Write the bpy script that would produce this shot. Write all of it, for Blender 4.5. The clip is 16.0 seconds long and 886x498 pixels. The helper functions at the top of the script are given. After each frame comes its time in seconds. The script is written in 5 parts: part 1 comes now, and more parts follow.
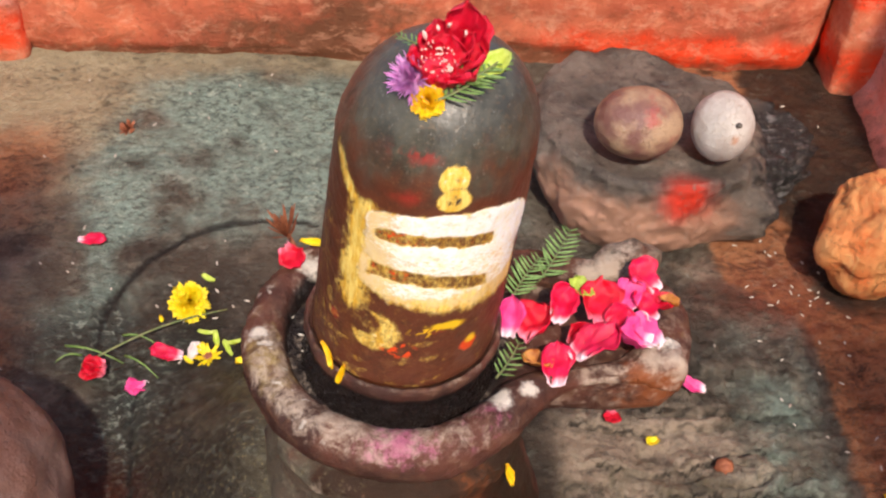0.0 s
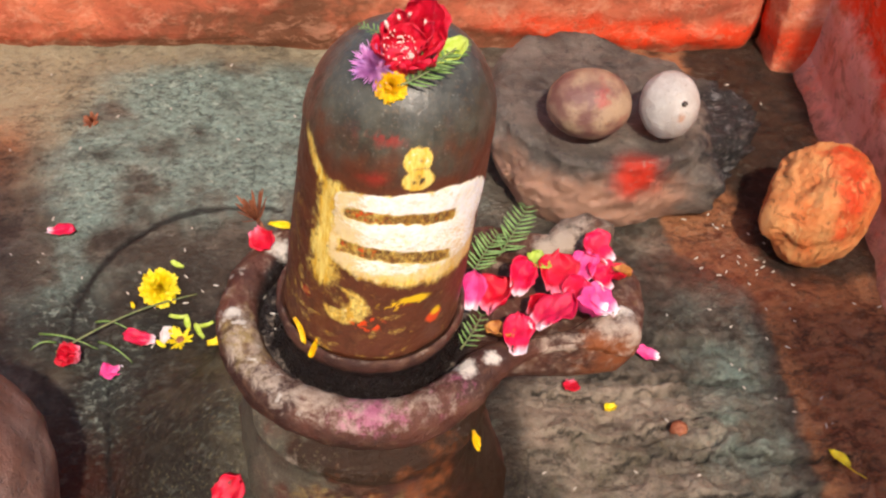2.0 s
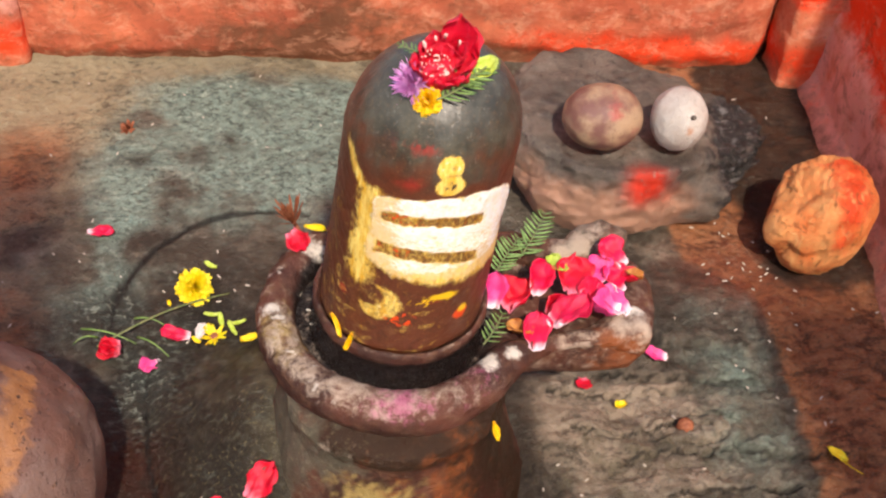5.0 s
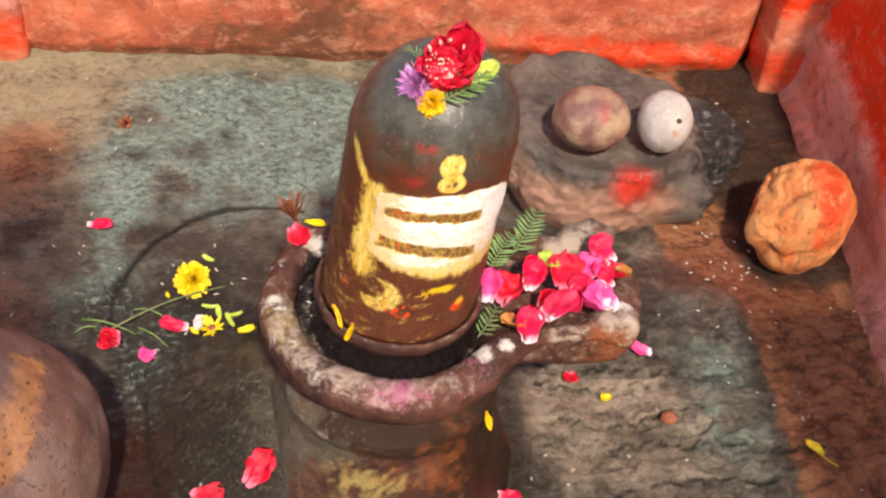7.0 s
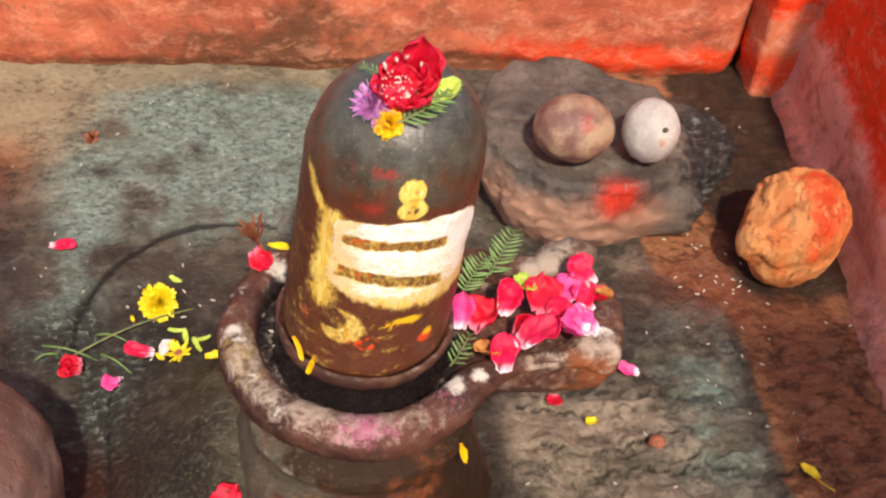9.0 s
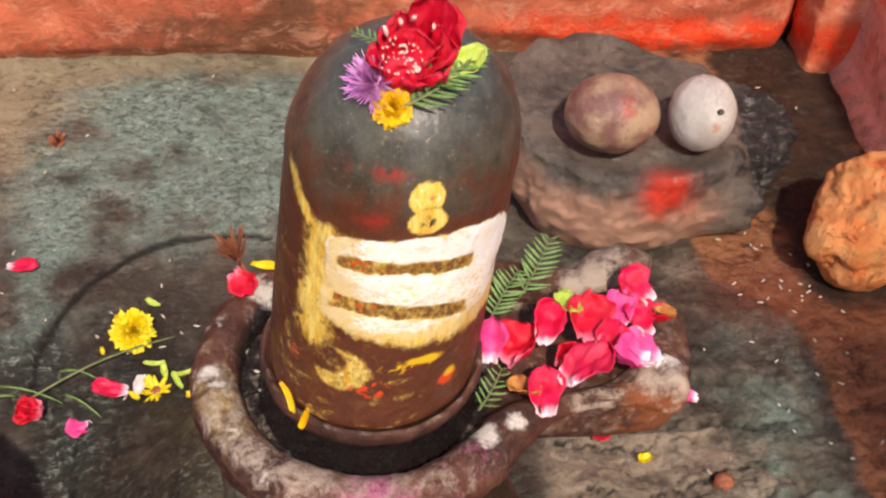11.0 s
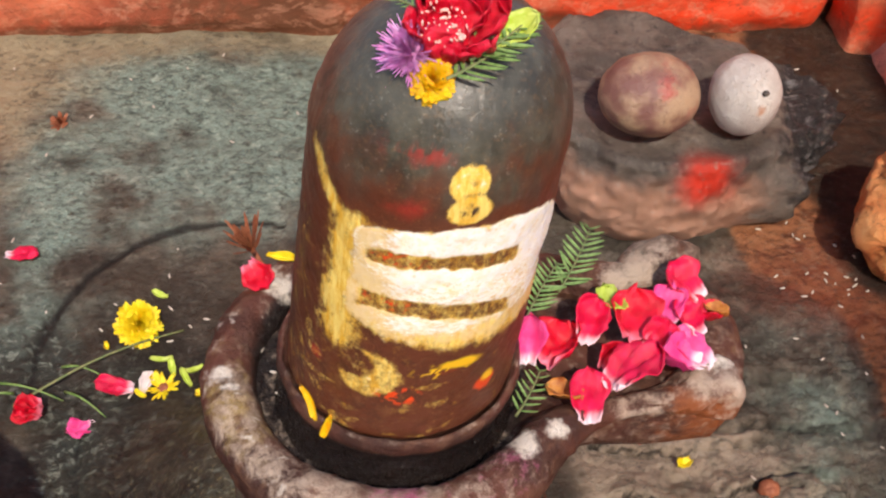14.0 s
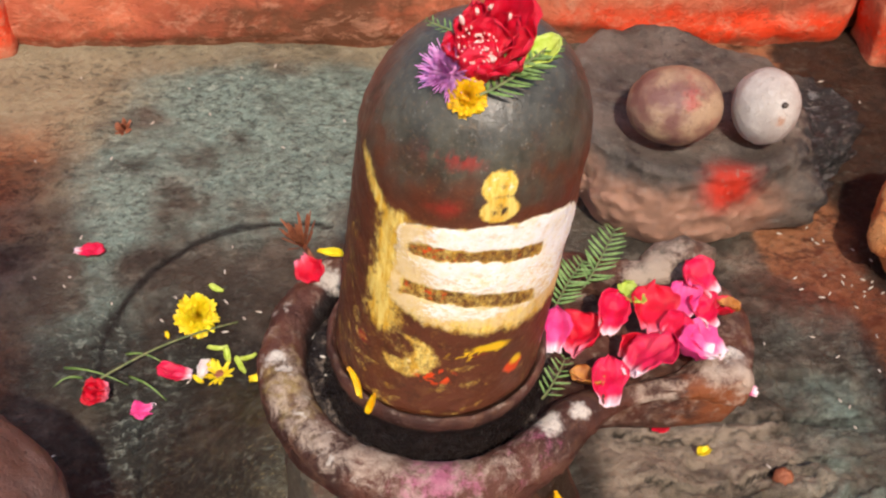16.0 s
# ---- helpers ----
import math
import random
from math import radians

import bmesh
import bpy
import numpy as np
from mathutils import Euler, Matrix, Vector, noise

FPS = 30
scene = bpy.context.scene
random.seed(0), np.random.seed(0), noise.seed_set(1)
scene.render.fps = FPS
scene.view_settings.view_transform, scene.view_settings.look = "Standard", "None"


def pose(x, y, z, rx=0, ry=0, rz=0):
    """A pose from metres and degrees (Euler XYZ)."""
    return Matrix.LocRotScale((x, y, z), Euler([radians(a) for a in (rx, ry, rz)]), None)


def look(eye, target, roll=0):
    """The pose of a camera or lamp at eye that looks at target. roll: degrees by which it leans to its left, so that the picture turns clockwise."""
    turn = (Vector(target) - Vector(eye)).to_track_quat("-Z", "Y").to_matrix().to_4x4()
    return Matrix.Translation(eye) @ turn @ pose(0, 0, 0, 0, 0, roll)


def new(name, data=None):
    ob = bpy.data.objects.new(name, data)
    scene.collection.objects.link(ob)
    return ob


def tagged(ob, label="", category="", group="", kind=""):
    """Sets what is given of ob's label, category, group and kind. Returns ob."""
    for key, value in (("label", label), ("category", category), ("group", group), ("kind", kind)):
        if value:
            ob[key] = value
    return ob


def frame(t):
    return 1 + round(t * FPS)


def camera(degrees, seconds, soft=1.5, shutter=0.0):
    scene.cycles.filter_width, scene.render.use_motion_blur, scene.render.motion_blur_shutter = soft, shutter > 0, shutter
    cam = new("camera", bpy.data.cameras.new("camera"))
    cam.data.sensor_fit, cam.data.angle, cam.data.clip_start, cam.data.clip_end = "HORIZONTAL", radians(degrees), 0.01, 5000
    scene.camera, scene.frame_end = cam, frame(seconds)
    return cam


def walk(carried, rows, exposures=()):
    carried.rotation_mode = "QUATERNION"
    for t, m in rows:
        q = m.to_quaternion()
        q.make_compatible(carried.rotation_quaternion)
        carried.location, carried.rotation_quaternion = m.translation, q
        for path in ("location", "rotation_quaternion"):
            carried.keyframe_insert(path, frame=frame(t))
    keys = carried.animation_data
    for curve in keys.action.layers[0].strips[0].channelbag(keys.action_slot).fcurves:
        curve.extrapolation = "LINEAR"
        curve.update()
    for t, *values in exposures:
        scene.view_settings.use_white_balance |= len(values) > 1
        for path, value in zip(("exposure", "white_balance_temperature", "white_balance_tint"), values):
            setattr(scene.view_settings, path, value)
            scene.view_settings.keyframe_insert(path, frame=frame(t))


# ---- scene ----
cam = camera(42.0, 16.0, 2.2)
PATH = [
    (0, (0.025, 0.059, 0.765), (0.171, 1.453, -0.662), 5.3),
    (0.5, (0.021, 0.049, 0.773), (0.197, 1.44, -0.653), 6.1),
    (1, (0.021, 0.046, 0.771), (0.236, 1.416, -0.669), 5.9),
    (1.5, (0.022, 0.039, 0.777), (0.255, 1.404, -0.666), 6.0),
    (2, (0.017, 0.03, 0.787), (0.239, 1.402, -0.651), 6.0),
    (2.5, (0.013, 0.018, 0.797), (0.232, 1.395, -0.637), 6.3),
    (3, (0.013, 0.004, 0.805), (0.261, 1.379, -0.626), 6.7),
    (3.5, (0.009, -0.007, 0.813), (0.254, 1.367, -0.619), 6.7),
    (4, (0.006, -0.011, 0.816), (0.23, 1.365, -0.618), 6.2),
    (4.5, (0.002, -0.011, 0.82), (0.215, 1.373, -0.607), 6.1),
    (7, (-0.021, -0.033, 0.842), (0.232, 1.347, -0.584), 8.1),
    (7.5, (-0.021, -0.044, 0.853), (0.242, 1.339, -0.567), 8.1),
    (8, (-0.02, -0.044, 0.855), (0.216, 1.356, -0.554), 7.1),
    (8.5, (-0.006, -0.022, 0.845), (0.262, 1.364, -0.573), 7.7),
    (9, (0.008, 0.011, 0.824), (0.257, 1.388, -0.606), 7.3),
    (11.5, (0.023, 0.144, 0.709), (0.245, 1.517, -0.728), 4.8),
    (12, (0.02, 0.154, 0.704), (0.232, 1.53, -0.732), 4.9),
    (12.5, (0.023, 0.16, 0.689), (0.243, 1.52, -0.761), 4.5),
    (13, (0.024, 0.165, 0.686), (0.257, 1.523, -0.764), 4.6),
    (13.5, (0.018, 0.168, 0.682), (0.239, 1.522, -0.772), 4.8),
    (14, (0.015, 0.168, 0.681), (0.227, 1.525, -0.772), 5.0),
    (14.5, (0.015, 0.164, 0.686), (0.22, 1.529, -0.762), 4.7),
    (15, (0.014, 0.156, 0.691), (0.197, 1.522, -0.759), 4.5),
    (15.5, (0.011, 0.142, 0.71), (0.173, 1.522, -0.728), 4.0),
    (16, (0.012, 0.123, 0.722), (0.154, 1.493, -0.728), 3.4),
]
walk(cam, [(t, look(eye, target, roll)) for t, eye, target, roll in PATH], [(0, 1.23, 7100, 15), (4, 1.28, 7300, 15), (7.5, 1.37, 7300, 15), (9, 1.32, 7300, 15), (11.5, 1.14, 7100, 15), (16, 1.12, 7050, 15)])

# ---- light ----
world = bpy.data.worlds.new("sky")
scene.world = world
world.use_nodes = True
wn = world.node_tree.nodes
sky = wn.new("ShaderNodeTexSky")
sky.sky_type, sky.sun_disc = "NISHITA", False
sky.sun_elevation, sky.sun_rotation = radians(53), radians(176)
wn["Background"].inputs["Strength"].default_value = 0.122
world.node_tree.links.new(sky.outputs[0], wn["Background"].inputs["Color"])
sun_data = bpy.data.lights.new("sun", "SUN")
sun_data.energy, sun_data.angle, sun_data.color = 1.84, radians(2.0), (1.0, 0.94, 0.86)
sun = new("sun", sun_data)
sun.matrix_world = look((0, 0, 0), (-0.065, 1.0, -1.34))


# ---- materials ----
class Nodes:
    """A short way to write a node material."""

    def __init__(self, name):
        self.mat = bpy.data.materials.new(name)
        self.mat.use_nodes = True
        self.tree = self.mat.node_tree
        self.bsdf = self.tree.nodes["Principled BSDF"]
        self.where = self.tree.nodes.new("ShaderNodeTexCoord").outputs["Object"]

    def put(self, socket, value):
        if isinstance(value, bpy.types.NodeSocket):
            self.tree.links.new(value, socket)
        elif isinstance(value, (tuple, list)) and len(value) == 3 and socket.type == "RGBA":
            socket.default_value = (*value, 1)
        else:
            socket.default_value = value

    def noise(self, scale, detail=4, rough=0.6, stretch=None, warp=0.0):
        n = self.tree.nodes.new("ShaderNodeTexNoise")
        n.inputs["Scale"].default_value, n.inputs["Detail"].default_value = scale, detail
        n.inputs["Roughness"].default_value, n.inputs["Distortion"].default_value = rough, warp
        vec = self.where
        if stretch:
            m = self.tree.nodes.new("ShaderNodeMapping")
            m.inputs["Scale"].default_value = stretch
            self.put(m.inputs["Vector"], vec)
            vec = m.outputs[0]
        self.put(n.inputs["Vector"], vec)
        return n.outputs["Fac"]

    def cells(self, scale, feature="F1"):
        n = self.tree.nodes.new("ShaderNodeTexVoronoi")
        n.feature = feature
        n.inputs["Scale"].default_value = scale
        self.put(n.inputs["Vector"], self.where)
        return n.outputs["Distance"]

    def math(self, op, a, b=0.0, clamp=False):
        n = self.tree.nodes.new("ShaderNodeMath")
        n.operation, n.use_clamp = op, clamp
        self.put(n.inputs[0], a)
        self.put(n.inputs[1], b)
        return n.outputs[0]

    def step(self, value, lo, hi):
        n = self.tree.nodes.new("ShaderNodeMapRange")
        n.interpolation_type = "SMOOTHSTEP"
        self.put(n.inputs["Value"], value)
        n.inputs["From Min"].default_value, n.inputs["From Max"].default_value = lo, hi
        return n.outputs[0]

    def mix(self, fac, a, b, blend="MIX"):
        n = self.tree.nodes.new("ShaderNodeMix")
        n.data_type, n.blend_type = "RGBA", blend
        self.put(n.inputs[0], fac)
        self.put(n.inputs[6], a)
        self.put(n.inputs[7], b)
        return n.outputs[2]

    def attr(self, name):
        n = self.tree.nodes.new("ShaderNodeAttribute")
        n.attribute_name = name
        return n.outputs["Fac"]

    def stain(self, base, name, colour, scale=60, ragged=0.5, amount=1.0, edge=(0.3, 0.75)):
        """Colour laid over base where the mesh's own layer says, with ragged edges."""
        n = self.math("SUBTRACT", self.noise(scale, 5, 0.65), 0.5)
        v = self.math("ADD", self.attr(name), self.math("MULTIPLY", n, ragged * 2))
        f = self.math("MULTIPLY", self.step(v, *edge), self.step(self.attr(name), 0.02, 0.2))
        return self.mix(self.math("MULTIPLY", f, amount), base, colour)

    def done(self, colour, rough=0.7, bumps=(), metal=0.0, spec=0.5):
        self.put(self.bsdf.inputs["Base Color"], colour)
        self.put(self.bsdf.inputs["Roughness"], rough)
        self.bsdf.inputs["Metallic"].default_value = metal
        self.bsdf.inputs["Specular IOR Level"].default_value = spec
        normal = None
        for height, depth in bumps:
            b = self.tree.nodes.new("ShaderNodeBump")
            b.inputs["Distance"].default_value = depth
            b.inputs["Strength"].default_value = 1.0
            self.put(b.inputs["Height"], height)
            if normal is not None:
                self.put(b.inputs["Normal"], normal)
            normal = b.outputs[0]
        if normal is not None:
            self.put(self.bsdf.inputs["Normal"], normal)
        return self.mat


def floor_material():
    n = Nodes("worn_stone_floor")
    big, mid, fine = n.noise(7, 4), n.noise(38, 6, 0.7), n.noise(240, 5, 0.75)
    c = n.mix(n.step(big, 0.35, 0.65), (0.105, 0.086, 0.062), (0.05, 0.041, 0.031))
    c = n.mix(n.step(mid, 0.45, 0.7), c, (0.19, 0.16, 0.12))
    c = n.stain(c, "teal", (0.26, 0.36, 0.295), 30, 0.6, 0.85, (0.1, 1.0))
    c = n.stain(c, "beige", (0.42, 0.35, 0.215), 24, 0.65, 0.85, (0.1, 1.0))
    c = n.stain(c, "tan", (0.46, 0.36, 0.265), 34, 0.9, 0.75, (0.15, 0.9))
    c = n.stain(c, "brown", (0.45, 0.185, 0.082), 26, 0.45, 0.9, (0.15, 0.9))
    c = n.stain(c, "olive", (0.15, 0.125, 0.075), 46, 0.9, 0.85, (0.15, 0.9))
    beds = n.noise(60, 7, 0.8, (0.65, 1.2, 1), 0.3)
    c = n.mix(n.math("MULTIPLY", n.step(beds, 0.52, 0.4), n.math("MULTIPLY", n.attr("brown"), 0.75, True)), c, (0.07, 0.026, 0.012))
    c = n.mix(n.math("MULTIPLY", n.step(beds, 0.54, 0.66), n.math("MULTIPLY", n.attr("brown"), 0.6, True)), c, (0.48, 0.25, 0.12))
    c = n.stain(c, "red", (0.17, 0.032, 0.014), 60, 0.4, 0.75, (0.15, 0.9))
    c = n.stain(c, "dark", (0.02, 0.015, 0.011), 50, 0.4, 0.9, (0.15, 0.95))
    # reddish shade beside the boulder, laid into the floor colour
    c = n.stain(c, "red_shade", (0.04, 0.009, 0.004), 40, 0.35, 0.95, (0.15, 0.9))
    patch, flake, chip = n.noise(16, 5, 0.65), n.noise(150, 6, 0.68, (0.8, 1.1, 1), 0.5), n.noise(135, 6, 0.74, (0.8, 1.2, 1), 0.6)
    light = n.math("MULTIPLY", n.step(flake, 0.52, 0.64), n.math("MAXIMUM", n.math("MULTIPLY", n.step(patch, 0.44, 0.6), 0.22), n.attr("teal"), True))
    c = n.mix(n.math("MULTIPLY", light, 0.85), c, n.mix(0.5, c, (0.55, 0.62, 0.5)))
    shade = n.math("MULTIPLY", n.step(chip, 0.5, 0.41), n.math("MAXIMUM", n.step(patch, 0.6, 0.4), n.attr("teal"), True))
    c = n.mix(n.math("MULTIPLY", shade, 0.7), c, n.mix(0.85, c, (0.016, 0.014, 0.011)))
    c = n.mix(n.math("MULTIPLY", n.step(patch, 0.5, 0.35), 0.4), c, n.mix(0.6, c, (0.04, 0.03, 0.022)))
    pale = n.math("MULTIPLY", n.step(fine, 0.58, 0.72), n.step(n.noise(22, 3), 0.42, 0.62))
    c = n.mix(n.math("MULTIPLY", pale, 0.5), c, (0.36, 0.33, 0.27))
    c = n.mix(n.math("MULTIPLY", n.step(n.noise(300, 5, 0.75), 0.55, 0.66), n.math("MULTIPLY", n.attr("olive"), 0.85, True)), c, (0.27, 0.23, 0.12))
    c = n.mix(n.math("MULTIPLY", n.step(n.noise(170, 4, 0.7), 0.58, 0.7), 0.6), c, (0.04, 0.032, 0.026))
    c = n.mix(n.math("MULTIPLY", n.step(n.attr("crack"), 0.25, 0.85), 0.85), c, (0.014, 0.011, 0.009))
    grit = n.math("MULTIPLY", n.step(n.noise(130, 7, 0.85), 0.5, 0.4), n.math("MULTIPLY", n.attr("teal"), 0.5, True))
    c = n.mix(grit, c, (0.035, 0.05, 0.045))
    wet = n.step(n.noise(14, 4), 0.4, 0.65)
    rough = n.math("ADD", n.math("MULTIPLY", wet, 0.4), 0.28)
    return n.done(c, rough, ((mid, 0.007), (flake, 0.004), (fine, 0.002)), spec=0.28)


def paint_material():
    n = Nodes("limewash_vermilion")
    big, mid, fine = n.noise(9, 4), n.noise(45, 6, 0.7), n.noise(300, 4, 0.7)
    c = n.mix(n.step(big, 0.35, 0.65), (0.68, 0.18, 0.085), (0.48, 0.11, 0.055))
    c = n.mix(n.math("MULTIPLY", n.step(mid, 0.5, 0.72), 0.8), c, (0.7, 0.27, 0.145))
    c = n.stain(c, "red", (0.92, 0.055, 0.008), 40, 0.4, 1.0, (0.15, 0.9))
    c = n.stain(c, "grey", (0.86, 0.38, 0.29), 60, 0.9, 0.9, (0.1, 1.0))
    c = n.stain(c, "grime", (0.13, 0.06, 0.028), 60, 0.6, 0.85, (0.15, 0.9))
    c = n.mix(n.math("MULTIPLY", n.step(n.noise(20, 7, 0.78, None, 0.4), 0.52, 0.64), 0.55), c, (0.3, 0.085, 0.04))
    c = n.mix(n.math("MULTIPLY", n.step(n.noise(110, 7, 0.8), 0.56, 0.66), 0.55), c, (0.12, 0.04, 0.022))
    c = n.mix(n.math("MULTIPLY", n.step(n.noise(34, 7, 0.75, (1, 1, 1.6), 0.6), 0.5, 0.62), 0.4), c, (0.75, 0.36, 0.22))
    return n.done(c, 0.72, ((mid, 0.0035), (fine, 0.0016)), spec=0.3)


def linga_material():
    n = Nodes("oiled_black_stone_with_paste")
    fine, mid = n.noise(320, 5, 0.7), n.noise(60, 5, 0.65)
    c = n.mix(n.step(mid, 0.35, 0.7), (0.036, 0.034, 0.023), (0.082, 0.077, 0.053))
    c = n.mix(n.math("MULTIPLY", n.step(n.noise(330, 5, 0.7), 0.58, 0.72), 0.4), c, (0.36, 0.33, 0.26))
    warm = n.stain(c, "warm", (0.125, 0.034, 0.015), 40, 0.15, 0.94, (0.0, 1.0))
    warm = n.stain(warm, "rub", (0.3, 0.16, 0.06), 420, 0.9, 0.22)
    warm = n.stain(warm, "red", (0.45, 0.025, 0.02), 70, 0.6, 0.7, (0.2, 1.0))
    streaks = n.noise(260, 5, 0.7, (1, 1, 0.2))
    gold = n.mix(n.step(streaks, 0.35, 0.65), (0.76, 0.42, 0.04), (0.92, 0.69, 0.18))
    warm = n.mix(n.math("MULTIPLY", n.step(n.noise(95, 6, 0.75), 0.5, 0.66), n.math("MULTIPLY", n.attr("warm"), 0.5)), warm, (0.05, 0.018, 0.01))
    speck = n.math("MULTIPLY", n.step(n.noise(520, 4, 0.7), 0.58, 0.68), n.math("MULTIPLY", n.attr("warm"), 0.22))
    warm = n.mix(speck, warm, (0.5, 0.27, 0.08))
    wipe = n.noise(300, 7, 0.8, (1, 1, 0.75))
    v = n.math("ADD", n.attr("gold"), n.math("MULTIPLY", n.math("SUBTRACT", wipe, 0.5), 2.2))
    c = n.mix(n.math("MULTIPLY", n.step(v, 0.2, 1.1), n.step(n.attr("gold"), 0.02, 0.3)), warm, gold)
    white = n.mix(n.step(n.noise(200, 4, 0.7), 0.4, 0.7), (0.95, 0.93, 0.87), (0.93, 0.85, 0.62))
    rubbed = n.step(n.math("ADD", n.noise(330, 6, 0.8, (1, 1, 2.5)), n.math("MULTIPLY", n.attr("slot"), 0.3)), 0.58, 0.74)
    white = n.mix(n.math("MULTIPLY", rubbed, 0.7), white, (0.78, 0.5, 0.1))
    c = n.stain(c, "paste", white, 200, 0.75, 1.0, (0.25, 0.85))
    c = n.stain(c, "orange", (0.75, 0.07, 0.012), 110, 0.35)
    c = n.stain(c, "yellow", (0.85, 0.5, 0.02), 110, 0.35)
    rough = n.math("ADD", n.math("MULTIPLY", n.attr("paste"), 0.25), n.math("ADD", n.math("MULTIPLY", fine, 0.36), 0.2), True)
    return n.done(c, rough, ((mid, 0.0005), (n.math("ADD", fine, n.attr("paste")), 0.0003)))


def rim_material():
    n = Nodes("handled_brown_stone")
    big, mid, fine = n.noise(28, 4), n.noise(95, 6, 0.7), n.noise(380, 4, 0.75)
    c = n.mix(n.step(big, 0.38, 0.62), (0.13, 0.045, 0.028), (0.058, 0.022, 0.015))
    c = n.mix(n.math("MULTIPLY", n.step(mid, 0.48, 0.66), 0.6), c, (0.2, 0.1, 0.058))
    # wet stone in the basin, and shade painted beneath the rim
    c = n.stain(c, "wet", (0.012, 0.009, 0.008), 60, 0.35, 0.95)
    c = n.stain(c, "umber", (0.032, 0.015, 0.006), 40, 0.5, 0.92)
    c = n.stain(c, "teal", (0.13, 0.118, 0.082), 40, 0.8, 0.85)
    c = n.mix(n.math("MULTIPLY", n.step(n.noise(260, 6, 0.78), 0.54, 0.66), n.math("MULTIPLY", n.attr("teal"), 0.7, True)), c, (0.42, 0.36, 0.22))
    c = n.mix(n.math("MULTIPLY", n.step(n.noise(120, 6, 0.78), 0.46, 0.36), n.math("MULTIPLY", n.attr("teal"), 0.9, True)), c, (0.03, 0.026, 0.02))
    c = n.stain(c, "gold", (0.5, 0.36, 0.12), 110, 0.7, 0.8, (0.3, 1.0))
    c = n.stain(c, "orange", (0.32, 0.09, 0.025), 60, 0.7, 0.8)
    worn, dust = n.noise(85, 8, 0.72, None, 0.5), n.noise(480, 4, 0.7)
    grain = n.math("ADD", n.math("MULTIPLY", worn, 0.78), n.math("MULTIPLY", dust, 0.22))
    chalk = n.step(n.math("ADD", grain, n.math("MULTIPLY", n.math("SUBTRACT", n.attr("chalk"), 0.6), 0.42)), 0.42, 0.66)
    c = n.mix(n.math("MULTIPLY", chalk, 0.72), c, (0.64, 0.5, 0.38))
    pink = n.step(n.math("ADD", n.math("MULTIPLY", n.noise(120, 7, 0.8), 0.95), n.math("MULTIPLY", n.attr("pink"), 0.3)), 0.6, 0.82)
    c = n.mix(n.math("MULTIPLY", n.math("MULTIPLY", pink, n.step(n.attr("pink"), 0.0, 0.3)), 0.62), c, (0.62, 0.17, 0.3))
    c = n.stain(c, "white", (0.74, 0.66, 0.55), 160, 0.6)
    rough = n.math("SUBTRACT", n.math("ADD", n.math("MULTIPLY", fine, 0.4), 0.26), n.math("MULTIPLY", n.attr("wet"), 0.2), True)
    return n.done(c, rough, ((mid, 0.0024), (worn, 0.002), (fine, 0.0007)), spec=0.36)


def rock_material():
    n = Nodes("grey_river_stone")
    big, mid, fine = n.noise(18, 4), n.noise(75, 6, 0.7, None, 0.8), n.noise(330, 5, 0.75)
    c = n.mix(n.step(big, 0.35, 0.65), (0.115, 0.095, 0.076), (0.24, 0.195, 0.155))
    c = n.mix(n.math("MULTIPLY", n.step(mid, 0.55, 0.72), 0.6), c, (0.06, 0.05, 0.045))
    chip = n.noise(120, 8, 0.82, None, 0.4)
    c = n.mix(n.math("MULTIPLY", n.step(chip, 0.46, 0.38), 0.8), c, (0.022, 0.019, 0.017))
    c = n.mix(n.math("MULTIPLY", n.step(chip, 0.56, 0.63), 0.45), c, (0.32, 0.27, 0.21))
    c = n.stain(c, "warm", (0.64, 0.34, 0.22), 26, 0.8, 0.88, (0.1, 1.0))
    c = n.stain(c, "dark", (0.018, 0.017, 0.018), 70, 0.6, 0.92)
    c = n.mix(n.math("MULTIPLY", n.step(n.noise(105, 7, 0.8, (0.6, 1.3, 1), 0.4), 0.52, 0.64), n.math("MULTIPLY", n.attr("dark"), 0.6, True)), c, (0.34, 0.33, 0.32))
    c = n.stain(c, "red", (0.85, 0.045, 0.015), 90, 0.25, 1.0, (0.05, 1.05))
    c = n.mix(n.math("MULTIPLY", n.step(n.noise(210, 5, 0.7), 0.57, 0.66), 0.5), c, (0.42, 0.37, 0.3))
    return n.done(c, n.math("ADD", n.math("MULTIPLY", mid, 0.4), 0.3), ((mid, 0.005), (chip, 0.005), (fine, 0.0014)))


def pebble_material(name, a, b, tint, spots, scale, speck=0.5, grain=230):
    n = Nodes(name)
    big, mid, fine = n.noise(scale, 3), n.noise(scale * 4, 5, 0.7), n.noise(420, 4, 0.7)
    c = n.mix(n.step(big, 0.38, 0.62), a, b)
    c = n.stain(c, "red", tint, 90, 0.6, 0.75)
    c = n.mix(n.math("MULTIPLY", n.step(mid, 0.52, 0.72), 0.5), c, spots)
    pit = n.step(n.noise(grain, 2, 0.5), 0.62, 0.7)
    c = n.mix(n.math("MULTIPLY", n.math("MULTIPLY", pit, n.step(mid, 0.42, 0.6)), speck), c, (0.06, 0.026, 0.018))
    return n.done(c, n.math("ADD", n.math("MULTIPLY", mid, 0.4), 0.32), ((mid, 0.0016), (n.math("SUBTRACT", 1.0, pit), 0.0008), (fine, 0.0005)))


